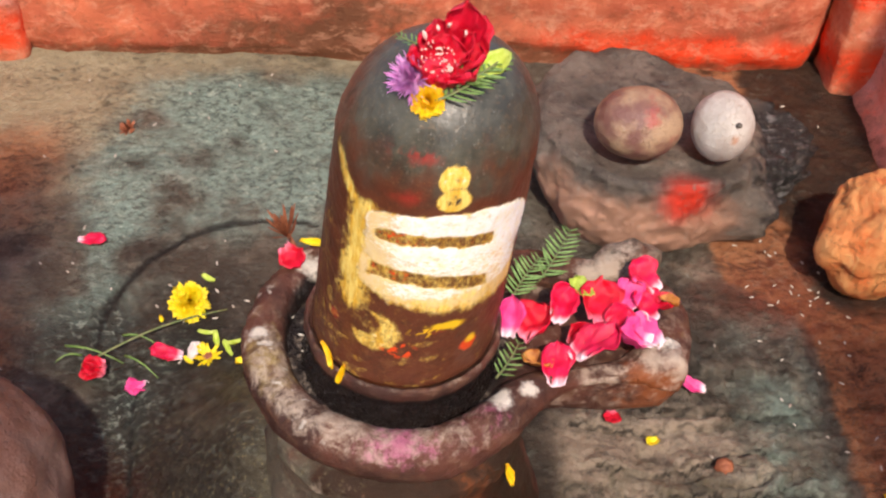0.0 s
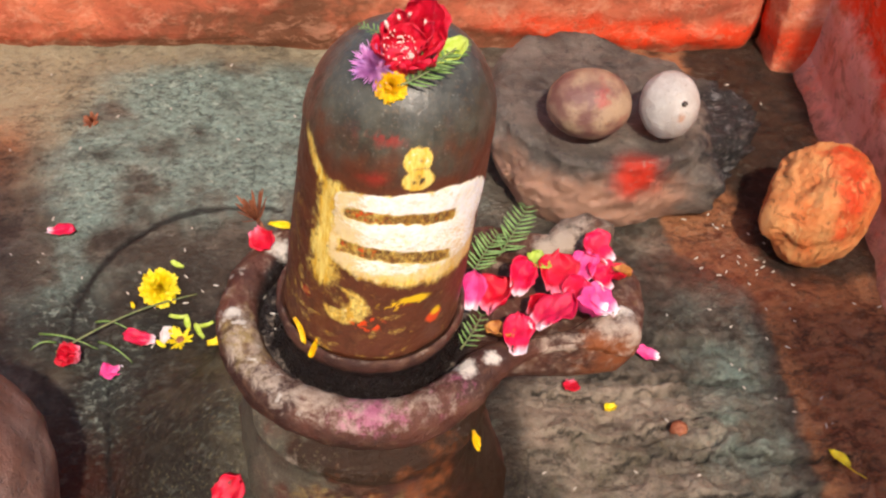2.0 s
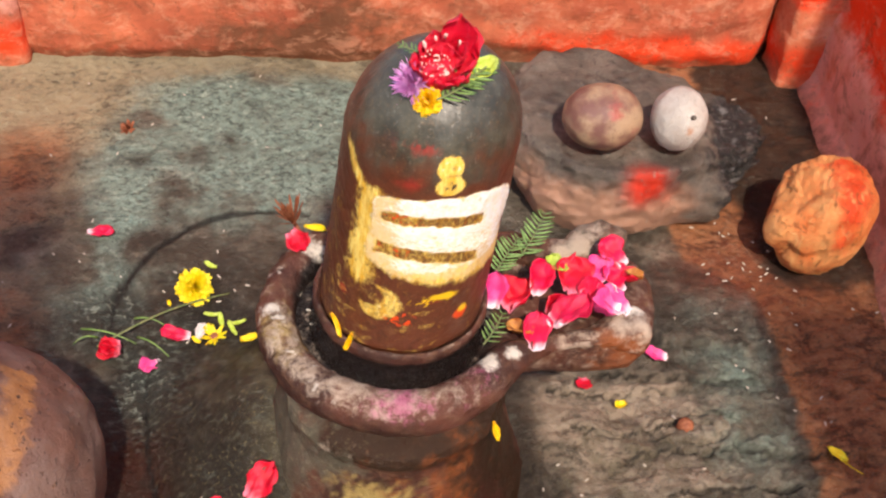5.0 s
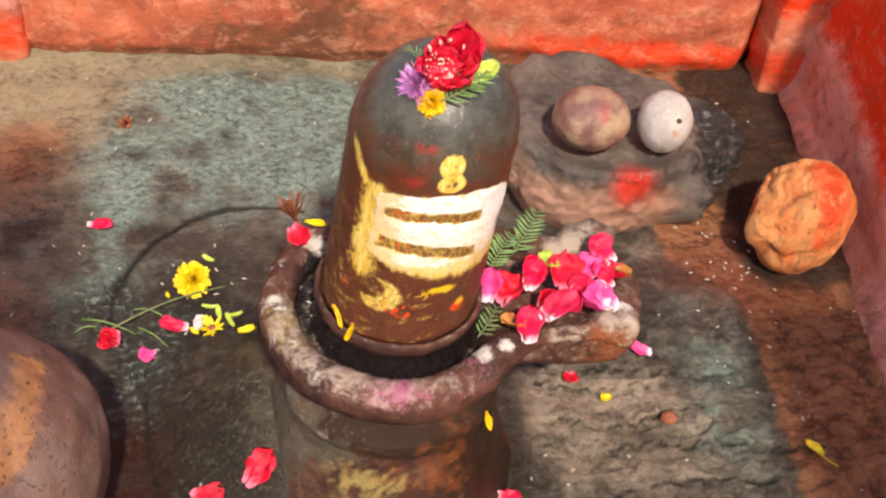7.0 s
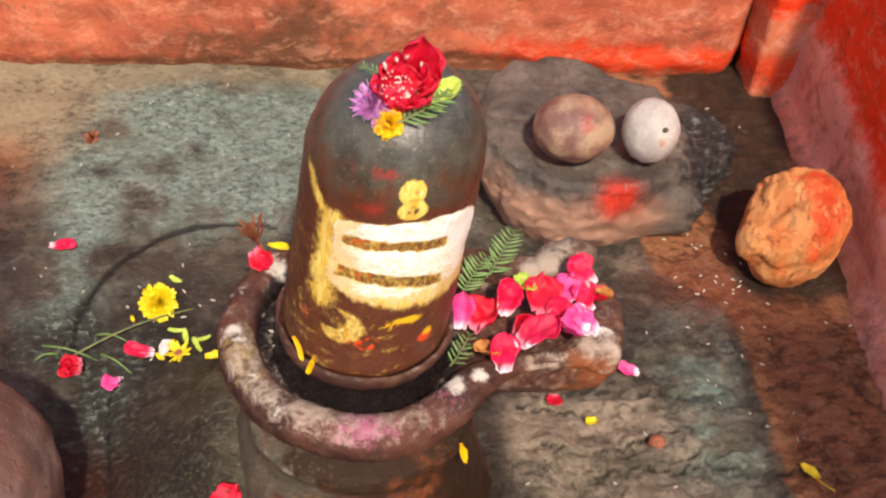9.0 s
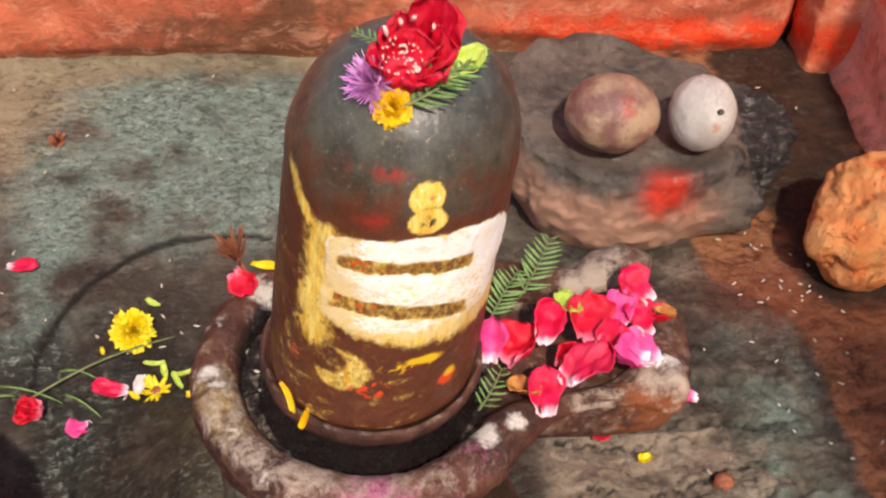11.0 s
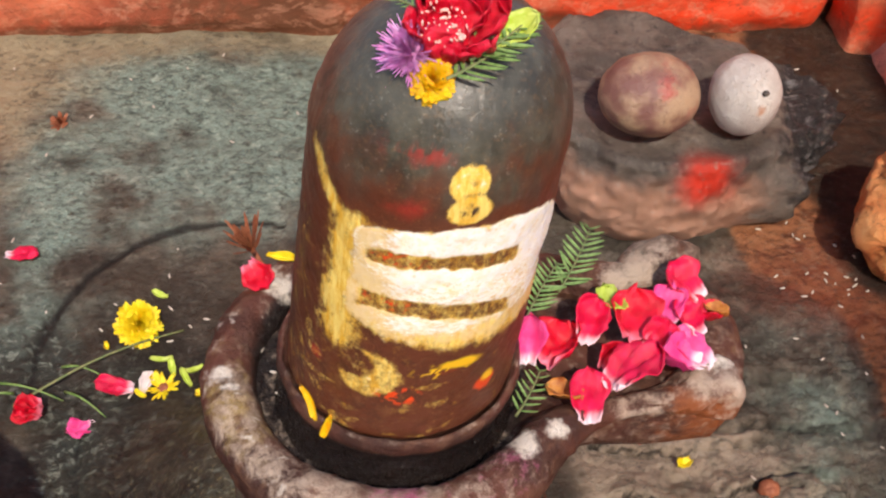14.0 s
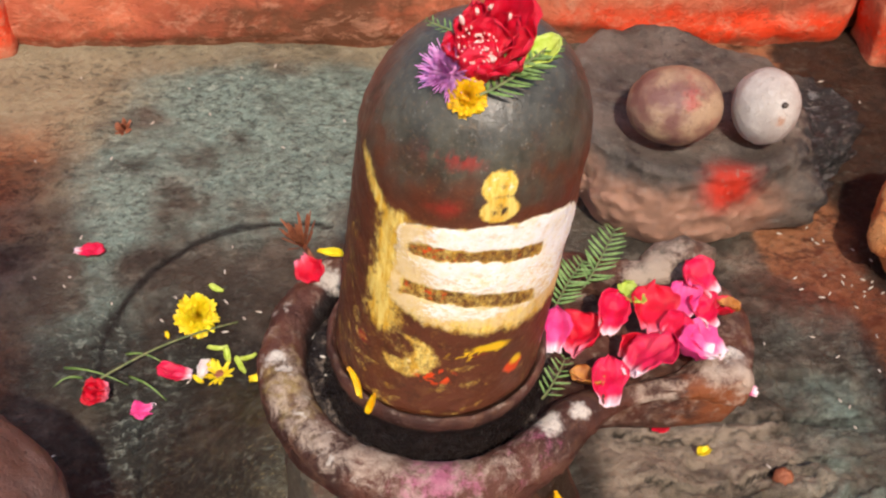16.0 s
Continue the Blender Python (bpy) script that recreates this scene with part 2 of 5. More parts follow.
def daubed_material():
    n = Nodes("orange_daubed_stone")
    big, folds, fine = n.noise(24, 4), n.noise(58, 7, 0.7, (1.3, 1.0, 0.6), 1.2), n.noise(300, 5, 0.75)
    c = n.mix(n.step(big, 0.36, 0.62), (0.88, 0.37, 0.13), (0.88, 0.24, 0.065))
    c = n.stain(c, "red", (0.88, 0.07, 0.015), 70, 0.7, 0.95, (0.15, 0.9))
    c = n.mix(n.math("MULTIPLY", n.step(folds, 0.54, 0.66), 0.6), c, (0.9, 0.5, 0.2))
    c = n.mix(n.math("MULTIPLY", n.step(folds, 0.44, 0.36), 0.65), c, (0.26, 0.065, 0.018))
    c = n.mix(n.math("MULTIPLY", n.step(n.noise(140, 5, 0.7), 0.6, 0.7), 0.7), c, (0.16, 0.05, 0.02))
    return n.done(c, 0.5, ((folds, 0.008), (fine, 0.0016)), spec=0.4)


def petal_material(name, deep, light, tip):
    n = Nodes(name)
    veins = n.noise(900, 3, 0.6, (6.0, 0.7, 1))
    v = n.tree.nodes.new("ShaderNodeObjectInfo").outputs["Random"]
    c = n.mix(n.step(n.noise(90, 3), 0.35, 0.65), deep, light)
    c = n.mix(n.math("MULTIPLY", veins, 0.25), c, light)
    c = n.mix(n.math("MULTIPLY", v, 0.2), c, deep)
    c = n.mix(n.step(n.attr("tip"), 0.45, 1.0), c, tip)
    m = n.done(c, 0.36, ((veins, 0.0004),))
    n.bsdf.inputs["Subsurface Weight"].default_value = 0.12
    n.bsdf.inputs["Subsurface Radius"].default_value = (0.004, 0.001, 0.001)
    return m


def plain_material(name, a, b, rough=0.55, scale=180):
    n = Nodes(name)
    v = n.noise(scale, 4, 0.65)
    return n.done(n.mix(n.step(v, 0.35, 0.68), a, b), rough, ((v, 0.0006),))


FLOOR, PAINT, LINGA, RIM, ROCK = floor_material(), paint_material(), linga_material(), rim_material(), rock_material()
RED = petal_material("red_petal", (0.54, 0.003, 0.016), (0.78, 0.009, 0.042), (0.86, 0.2, 0.28))
ROSE = petal_material("rose_petal", (0.56, 0.003, 0.035), (0.8, 0.01, 0.08), (0.92, 0.66, 0.7))
PINK = petal_material("pink_petal", (0.78, 0.03, 0.2), (0.85, 0.1, 0.32), (0.92, 0.75, 0.78))
YELLOW = petal_material("yellow_petal", (0.82, 0.56, 0.008), (0.9, 0.76, 0.03), (0.72, 0.5, 0.01))
AMBER = petal_material("amber_petal", (0.84, 0.42, 0.006), (0.92, 0.6, 0.015), (0.82, 0.4, 0.01))
MAUVE = petal_material("mauve_petal", (0.62, 0.18, 0.5), (0.8, 0.42, 0.72), (0.88, 0.66, 0.84))
PALE = petal_material("whitish_petal", (0.62, 0.52, 0.5), (0.75, 0.68, 0.64), (0.6, 0.55, 0.35))
LEAF = plain_material("fern_green", (0.1, 0.2, 0.045), (0.24, 0.36, 0.11), 0.5)
LIME = plain_material("lime_green", (0.38, 0.5, 0.04), (0.5, 0.6, 0.12), 0.5)
STEM = plain_material("dull_stem", (0.1, 0.14, 0.045), (0.22, 0.22, 0.09), 0.6)
DRY = plain_material("dried_flower", (0.22, 0.06, 0.025), (0.36, 0.13, 0.06), 0.7)
DRY_ORANGE = plain_material("dried_orange", (0.32, 0.09, 0.015), (0.5, 0.2, 0.03), 0.6)
RICE = plain_material("rice_grain", (0.52, 0.46, 0.37), (0.68, 0.62, 0.53), 0.4)
CREAM = plain_material("cream_speck", (0.82, 0.44, 0.36), (0.86, 0.64, 0.54), 0.5)
SOIL = plain_material("dusty_ground", (0.16, 0.12, 0.085), (0.24, 0.19, 0.14), 0.9, 6)


# ---- building helpers ----
def fbm(x, y, z=0.0, octaves=4):
    return noise.fractal(Vector((x, y, z)), 0.6, 2.1, octaves)


def sstep(v, lo, hi):
    v = min(1.0, max(0.0, (v - lo) / (hi - lo)))
    return v * v * (3 - 2 * v)


def blob(x, y, cx, cy, rx, ry):
    return math.exp(-(((x - cx) / rx) ** 2 + ((y - cy) / ry) ** 2))


def mesh(name, verts, faces, material, layers=None, parent=None, label="", smooth=True):
    """One mesh object; layers: float layers by name, one value for each vertex."""
    me = bpy.data.meshes.new(name)
    me.from_pydata([tuple(v) for v in verts], [], faces)
    me.materials.append(material)
    if smooth:
        me.polygons.foreach_set("use_smooth", [True] * len(me.polygons))
    for key, values in (layers or {}).items():
        me.attributes.new(key, "FLOAT", "POINT").data.foreach_set("value", [float(v) for v in values])
    me.update()
    ob = new(name, me)
    if parent is not None:
        ob.parent = parent
    return tagged(ob, label) if label else ob


def part(name, bm, material, parent, label=""):
    me = bpy.data.meshes.new(name)
    bm.to_mesh(me)
    bm.free()
    me.materials.append(material)
    me.polygons.foreach_set("use_smooth", [True] * len(me.polygons))
    ob = new(name, me)
    ob.parent = parent
    return tagged(ob, label) if label else ob


def rows_faces(nu, nv, around=False):
    """Quads of a grid of nv rows with nu points each, closed round u where asked."""
    last = nu if around else nu - 1
    return [(j * nu + i, j * nu + (i + 1) % nu, (j + 1) * nu + (i + 1) % nu, (j + 1) * nu + i)
            for j in range(nv - 1) for i in range(last)]


def tube(points, radii, sides=8):
    """Vertices and faces of a tube with round ends along points."""
    verts, n = [], len(points)
    pts = [Vector(p) for p in points]
    for k in range(n):
        d = (pts[min(k + 1, n - 1)] - pts[max(k - 1, 0)]).normalized()
        a = d.cross(Vector((0, 0, 1)))
        a = a.normalized() if a.length > 1e-4 else Vector((1, 0, 0))
        b = a.cross(d)
        for i in range(sides):
            w = 2 * math.pi * i / sides
            verts.append(pts[k] + (a * math.cos(w) + b * math.sin(w)) * radii[k])
    faces = rows_faces(sides, n, True)
    faces += [tuple(range(sides))[::-1], tuple((n - 1) * sides + i for i in range(sides))]
    return verts, faces


def box_wall(name, x0, x1, y0, y1, z0, z1, label):
    bm = bmesh.new()
    bmesh.ops.create_cube(bm, size=1)
    for v in bm.verts:
        v.co = Vector((x0 + (v.co.x + .5) * (x1 - x0), y0 + (v.co.y + .5) * (y1 - y0), z0 + (v.co.z + .5) * (z1 - z0)))
    bmesh.ops.bevel(bm, geom=bm.edges[:], offset=0.006, segments=2, affect="EDGES")
    me = bpy.data.meshes.new(name)
    bm.to_mesh(me)
    bm.free()
    me.materials.append(PAINT)
    return tagged(new(name, me), label, "wall", kind="structure")


# ---- the setting ----
CRACKS = (((0.195, 0.636), (0.227, 0.631), (0.286, 0.626), (0.34, 0.621), (0.4, 0.62)),
          ((0.305, 0.67), (0.333, 0.662), (0.36, 0.66)),
          ((0.255, 0.534), (0.308, 0.544), (0.362, 0.543), (0.419, 0.538), (0.46, 0.534)),
          ((0.24, 0.489), (0.296, 0.497), (0.34, 0.502), (0.43, 0.505)),
          ((0.215, 0.566), (0.255, 0.557), (0.286, 0.562), (0.308, 0.572), (0.33, 0.584), (0.352, 0.585), (0.37, 0.574), (0.373, 0.56), (0.358, 0.546), (0.33, 0.54), (0.29, 0.543)),
          ((0.32, 0.575), (0.338, 0.572), (0.35, 0.563), (0.34, 0.553), (0.318, 0.552)),
          ((0.2, 0.61), (0.24, 0.604), (0.29, 0.607), (0.33, 0.612)),
          ((0.187, 0.545), (0.179, 0.5)))


def crack_at(x, y):
    """Nearest crack of the rock: distance, signed rise across it, and how far it is open."""
    best, side, gap = 1.0, 0.0, 0.0
    if not (0.16 < x < 0.5 and 0.46 < y < 0.7):
        return best, side, gap
    wx, wy = x + 0.002 * fbm(x * 40, y * 40, 3), y + 0.0022 * fbm(x * 30, y * 30, 8)
    for k, line in enumerate(CRACKS):
        for (x0, y0), (x1, y1) in zip(line, line[1:]):
            dx, dy = x1 - x0, y1 - y0
            q = dx * dx + dy * dy
            t = min(1.0, max(0.0, ((wx - x0) * dx + (wy - y0) * dy) / q))
            px, py = wx - x0 - t * dx, wy - y0 - t * dy
            d = math.hypot(px, py)
            if d < best:
                best, side = d, 1.0 if py > 0 else -1.0
                gap = 0.78 + 0.9 * fbm(x * 20, y * 6, k * 3.7)
    return best, side, min(1.0, max(0.05, gap))


def floor_z(x, y):
    z = 0.009 * sstep(y, 0.62, 0.78)
    z += 0.0035 * fbm(x * 9, y * 9, 1) + 0.0012 * fbm(x * 42, y * 42, 5)
    # swelling beside the pedestal
    z += 0.07 * blob(x, y, -0.04, 0.55, 0.052, 0.1) + 0.012 * blob(x, y, -0.1, 0.56, 0.04, 0.09)
    # hollow ring joint round the old base
    r, a = math.hypot(x + 0.05, y - 0.69), math.atan2(y - 0.69, x + 0.05)
    r += 0.006 * fbm(x * 14, y * 14, 9)
    if a > 1.3 or a < -2.9:
        z -= 0.004 * math.exp(-((r - 0.142) / 0.0035) ** 2) + 0.003 * sstep(0.142 - r, 0, 0.01) * sstep(r, 0.05, 0.12)
    # crack running towards the front
    cx = -0.152 + 0.35 * max(0.0, 0.6 - y) ** 1.3 + 0.003 * fbm(x * 5, y * 40, 3)
    z -= 0.004 * math.exp(-((x - cx) / 0.0022) ** 2) * sstep(0.67 - y, 0, 0.03)
    # bedded rock with open cracks, bent round a knot
    g = sstep(x, 0.17, 0.22) * sstep(0.72 - y, 0.0, 0.05)
    if g > 0:
        z += g * (0.007 * fbm(x * 7 + fbm(x * 9, y * 9, 2), y * 26 + 1.5 * fbm(x * 9, y * 9, 7), 4) + 0.0022 * fbm(x * 22, y * 70 + 3 * fbm(x * 12, y * 12, 3), 6))
        d, side, gap = crack_at(x, y)
        z += g * (0.0036 * side * math.exp(-d / 0.014) - 0.004 * gap * math.exp(-(d / 0.0022) ** 2))
        z += g * 0.009 * blob(x, y, 0.345, 0.565, 0.03, 0.018) + g * 0.006 * blob(x, y, 0.215, 0.565, 0.05, 0.025)
    return z


def build_floor():
    xs = list(np.concatenate([np.linspace(-0.82, -0.42, 12), np.arange(-0.412, 0.16, 0.0038), np.arange(0.16, 0.47, 0.0025), np.arange(0.47, 0.62, 0.0038)]))
    ys = list(np.concatenate([np.linspace(-0.6, 0.36, 14), np.arange(0.366, 0.46, 0.0038), np.arange(0.46, 0.69, 0.0024), np.arange(0.69, 1.12, 0.0038)]))
    verts, lay = [], {k: [] for k in ("teal", "beige", "brown", "olive", "dark", "red", "crack", "tan", "red_shade")}
    for y in ys:
        for x in xs:
            verts.append((x, y, floor_z(x, y)))
            soft = fbm(x * 11, y * 11, 21)
            lay["teal"].append(1.1 * sstep(x, -0.28, -0.17) * sstep(0.22 - x, 0, 0.08) * sstep(y, 0.76, 0.91) * sstep(1.085 - y, 0.0, 0.08) * (0.9 + 0.7 * soft)
                               + (0.5 + 0.6 * soft) * blob(x, y, -0.2, 0.72, 0.06, 0.14) + (0.35 + 0.9 * soft) * blob(x, y, -0.11, 0.6, 0.08, 0.09) + (0.42 + 0.3 * soft) * sstep(x, 0.3, 0.37) * sstep(0.43 - x, 0, 0.02) * sstep(0.755 - y, 0, 0.06) * sstep(y, 0.44, 0.52))
            lay["beige"].append(0.75 * sstep(y, 1.02, 1.07) * sstep(0.1 - x, -0.1, 0.1) + 1.15 * blob(x, y, -0.34, 1.03, 0.11, 0.085) + (0.55 + 0.6 * soft) * blob(x, y, -0.24, 0.99, 0.06, 0.06) + (0.75 + 0.6 * soft) * blob(x, y, -0.3, 0.82, 0.06, 0.16))
            # brown stone and stains, plus shade's warm tint painted beyond the sunlit strip
            lay["brown"].append(1.0 * sstep(x + 0.07 * sstep(y, 0.7, 0.78) + 0.006 * fbm(x * 25, y * 25, 2), 0.417, 0.437) + 0.55 * blob(x, y, -0.29, 0.93, 0.05, 0.05) + (0.4 + 0.6 * soft) * sstep(-0.24 - 0.09 * (y - 0.65) - x, -0.03, 0.05) * sstep(y, 0.5, 0.6) * sstep(1.0 - y, 0, 0.14) + 0.8 * blob(x, y, 0.38, 0.98, 0.16, 0.1) + 0.25 * blob(x, y, 0.36, 0.76, 0.07, 0.06))
            lay["olive"].append((0.9 + 0.5 * soft) * blob(x, y, -0.07, 0.55, 0.075, 0.11) + 0.45 * blob(x, y, 0.25, 0.53, 0.1, 0.06))
            r = math.hypot(x + 0.05, y - 0.69)
            a = math.atan2(y - 0.69, x + 0.05)
            groove = math.exp(-((r - 0.142) / 0.004) ** 2) if a > 1.3 or a < -2.9 else 0.0
            # joint and dark patches, plus shade painted by pedestal, boulder and stone tongue
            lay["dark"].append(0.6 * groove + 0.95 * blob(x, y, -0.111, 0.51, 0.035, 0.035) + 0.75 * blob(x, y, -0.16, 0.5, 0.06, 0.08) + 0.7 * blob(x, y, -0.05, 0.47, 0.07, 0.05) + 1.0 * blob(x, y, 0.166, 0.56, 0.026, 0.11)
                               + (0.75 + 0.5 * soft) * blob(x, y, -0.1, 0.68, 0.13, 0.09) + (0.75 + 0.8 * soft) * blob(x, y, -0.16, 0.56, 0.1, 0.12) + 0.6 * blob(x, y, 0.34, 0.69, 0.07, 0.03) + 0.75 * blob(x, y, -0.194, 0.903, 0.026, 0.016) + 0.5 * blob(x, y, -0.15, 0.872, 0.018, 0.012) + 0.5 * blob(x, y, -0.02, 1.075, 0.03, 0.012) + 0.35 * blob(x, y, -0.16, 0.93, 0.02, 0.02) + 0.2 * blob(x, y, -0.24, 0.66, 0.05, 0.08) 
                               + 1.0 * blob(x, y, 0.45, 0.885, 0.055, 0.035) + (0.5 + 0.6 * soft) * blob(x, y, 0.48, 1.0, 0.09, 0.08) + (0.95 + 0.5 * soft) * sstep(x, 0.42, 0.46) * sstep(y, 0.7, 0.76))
            d, side, gap = crack_at(x, y)
            cx = -0.152 + 0.35 * max(0.0, 0.6 - y) ** 1.3 + 0.003 * fbm(x * 5, y * 40, 3)
            lay["crack"].append(max(gap * math.exp(-(d / 0.0016) ** 2), 0.9 * math.exp(-((x - cx) / 0.003) ** 2) * sstep(0.67 - y, 0, 0.03), 0.85 * groove))
            lay["red"].append(0.55 * blob(x, y, 0.4, 0.74, 0.1, 0.06) + 0.45 * blob(x, y, 0.5, 0.85, 0.12, 0.3) + 0.9 * blob(x, y, -0.165, 0.5, 0.05, 0.08) + 0.2 * blob(x, y, -0.29, 0.64, 0.08, 0.08))
            # dark red shade at the boulder's foot, painted rather than cast
            lay["red_shade"].append(1.3 * blob(x, y, -0.17, 0.49, 0.045, 0.085) )
            lay["tan"].append((0.75 + 0.5 * soft) * blob(x, y, 0.375, 0.775, 0.055, 0.025) + (0.85 + 0.5 * soft) * blob(x, y, 0.23, 0.575, 0.08, 0.06) + 0.6 * blob(x, y, 0.31, 0.6, 0.06, 0.025) + 0.5 * blob(x, y, 0.3, 0.51, 0.1, 0.025) + 0.5 * blob(x, y, 0.345, 0.56, 0.03, 0.016))
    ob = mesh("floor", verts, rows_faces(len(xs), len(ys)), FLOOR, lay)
    return tagged(ob, "worn grey stone floor with rock ledges and reddish stains", "floor", kind="structure")


def build_wall_north():
    xs, zs = np.arange(-0.8, 0.58, 0.008), list(np.arange(-0.03, 0.2, 0.006)) + list(np.linspace(0.23, 0.5, 10))
    verts, lay = [], {k: [] for k in ("red", "grime", "grey")}
    for z in zs:
        for x in xs:
            # foot of the plaster curls in, with a broken lower edge
            edge = 0.022 + 0.006 * fbm(x * 12, 0, 3) + 0.016 * blob(x, 0, 0.2, 0, 0.07, 1)
            y = 1.078 + 0.006 * fbm(x * 6, z * 6, 2) + 0.0015 * fbm(x * 40, z * 40, 6)
            y += 0.006 * sstep(edge - z, -0.006, 0.012)
            y += 0.03 * sstep(x, 0.512, 0.535)
            verts.append((x, y, z))
            lay["red"].append(0.68 * sstep(x, 0.06, 0.34) * sstep(0.062 + 0.02 * fbm(x * 9, 1) - z, -0.01, 0.02) + 0.5 * blob(x, z, -0.32, 0.0, 0.2, 0.03))
            lay["grime"].append(0.8 * sstep(edge - z, -0.008, 0.014) + 0.6 * blob(x, z, -0.03, 0.03, 0.17, 0.04) + (0.42 + 0.6 * fbm(x * 9, z * 9, 11)) * blob(x, z, 0.0, 0.1, 0.17, 0.07) + 0.5 * blob(x, z, 0.17, 0.14, 0.012, 0.05) + 0.5 * sstep(x, 0.51, 0.53))
            lay["grey"].append(0.0)
    ob = mesh("wall_north", verts, rows_faces(len(xs), len(zs)), PAINT, lay)
    solid = ob.modifiers.new("thickness", "SOLIDIFY")
    solid.thickness, solid.offset = 0.1, -1
    return tagged(ob, "rough plaster wall limewashed orange-red with grime", "wall", kind="structure")


def build_wall_east():
    ys, zs = np.arange(-0.5, 1.12, 0.009), list(np.arange(-0.03, 0.26, 0.006)) + list(np.linspace(0.29, 0.5, 8))
    verts, lay = [], {k: [] for k in ("red", "grime", "grey")}
    for z in zs:
        for y in ys:
            x = 0.572 + 0.012 * sstep(y, 0.6, 1.0) + 0.004 * fbm(y * 8, z * 8, 4) + 0.0015 * fbm(y * 50, z * 30, 8)
            top = 0.118 - 0.12 * (0.97 - y) + 0.012 * fbm(y * 10, 2, 2)
            x -= 0.012 * sstep(top - z, -0.004, 0.02) * 0.6
            x -= 0.02 * sstep(0.03 - z, 0, 0.03)
            verts.append((x, y, z))
            lay["grey"].append((0.9 + 0.5 * fbm(y * 30, z * 30, 5)) * sstep(top - z, -0.02, 0.03))
            lay["red"].append(sstep(z - top, -0.03, 0.012) + 0.4 * blob(z, 0, 0.02, 0, 0.02, 1))
            lay["grime"].append(0.6 * sstep(0.035 - z, -0.01, 0.03))
    ob = mesh("wall_east", verts, rows_faces(len(ys), len(zs)), PAINT, lay)
    solid = ob.modifiers.new("thickness", "SOLIDIFY")
    solid.thickness, solid.offset = 0.1, 1
    return tagged(ob, "plaster side wall, vermilion above a bare pinkish strip", "wall", kind="structure")


def build_pier(name, x0, x1, y0, y1, height, label, lean=0.0, foot=0.0):
    """A squat plaster pier with soft arrises."""
    verts, lay = [], {k: [] for k in ("red", "grime", "grey")}
    zs, sides = np.concatenate([np.arange(-0.02, 0.2, 0.006), np.linspace(0.22, height, 12)]), 40
    for z in zs:
        for i in range(sides):
            a = 2 * math.pi * i / sides
            c, s = math.cos(a), math.sin(a)
            e = 0.28
            px = math.copysign(abs(c) ** e, c)
            py = math.copysign(abs(s) ** e, s)
            w = 1 - foot * sstep(0.06 - z, 0, 0.06)
            x = (x0 + x1) / 2 + px * (x1 - x0) / 2 * w + lean * z
            y = (y0 + y1) / 2 + py * (y1 - y0) / 2
            d = 0.003 * fbm(x * 20, y * 20, z * 20)
            verts.append((x + d * c, y + d * s, z))
            lay["red"].append(0.75 * blob(z, 0, 0.045, 0, 0.03, 1) + 0.8 * sstep(z, 0.1, 0.13))
            lay["grime"].append(0.75 * sstep(0.012 - z, -0.012, 0.014))
            lay["grey"].append(0.7 * blob(z, 0, 0.088, 0, 0.02, 1) * sstep(x, x0, x1))
    faces = rows_faces(sides, len(zs), True)
    faces.append(tuple((len(zs) - 1) * sides + i for i in range(sides)))
    return tagged(mesh(name, verts, faces, PAINT, lay), label, "pier", kind="structure")


build_floor()
build_wall_north()
build_wall_east()
build_pier("pier_1", 0.53, 0.588, 1.045, 1.11, 0.5, "orange-red plaster pier in the corner of the walls", 0.0, 0.12)
build_pier("pier_2", -0.48, -0.325, 1.062, 1.12, 0.5, "orange plaster pier standing proud of the wall")
box_wall("wall_west", -0.94, -0.82, -0.6, 1.2, -0.03, 0.5, "orange limewashed side wall")
box_wall("gate_pier", -0.82, -0.164, -0.6, -0.45, -0.03, 1.84, "orange limewashed gate pier beside the entrance")
box_wall("gate_pier", 0.498, 0.78, -0.6, -0.45, -0.03, 1.57, "orange limewashed gate pier beside the entrance")
mesh("ground", [(-60, -60, -0.04), (60, -60, -0.04), (60, 60, -0.04), (-60, 60, -0.04)], [(0, 1, 2, 3)], SOIL)
tagged(bpy.data.objects["ground"], "dusty brown ground outside the shrine", "ground", kind="structure")

# ---- the linga and its pedestal ----
AXIS_LEAN = (0.074, -0.0126)


def axis_at(z):
    return 0.056 + AXIS_LEAN[0] * (z - 0.25), 0.5298 + AXIS_LEAN[1] * (z - 0.25)


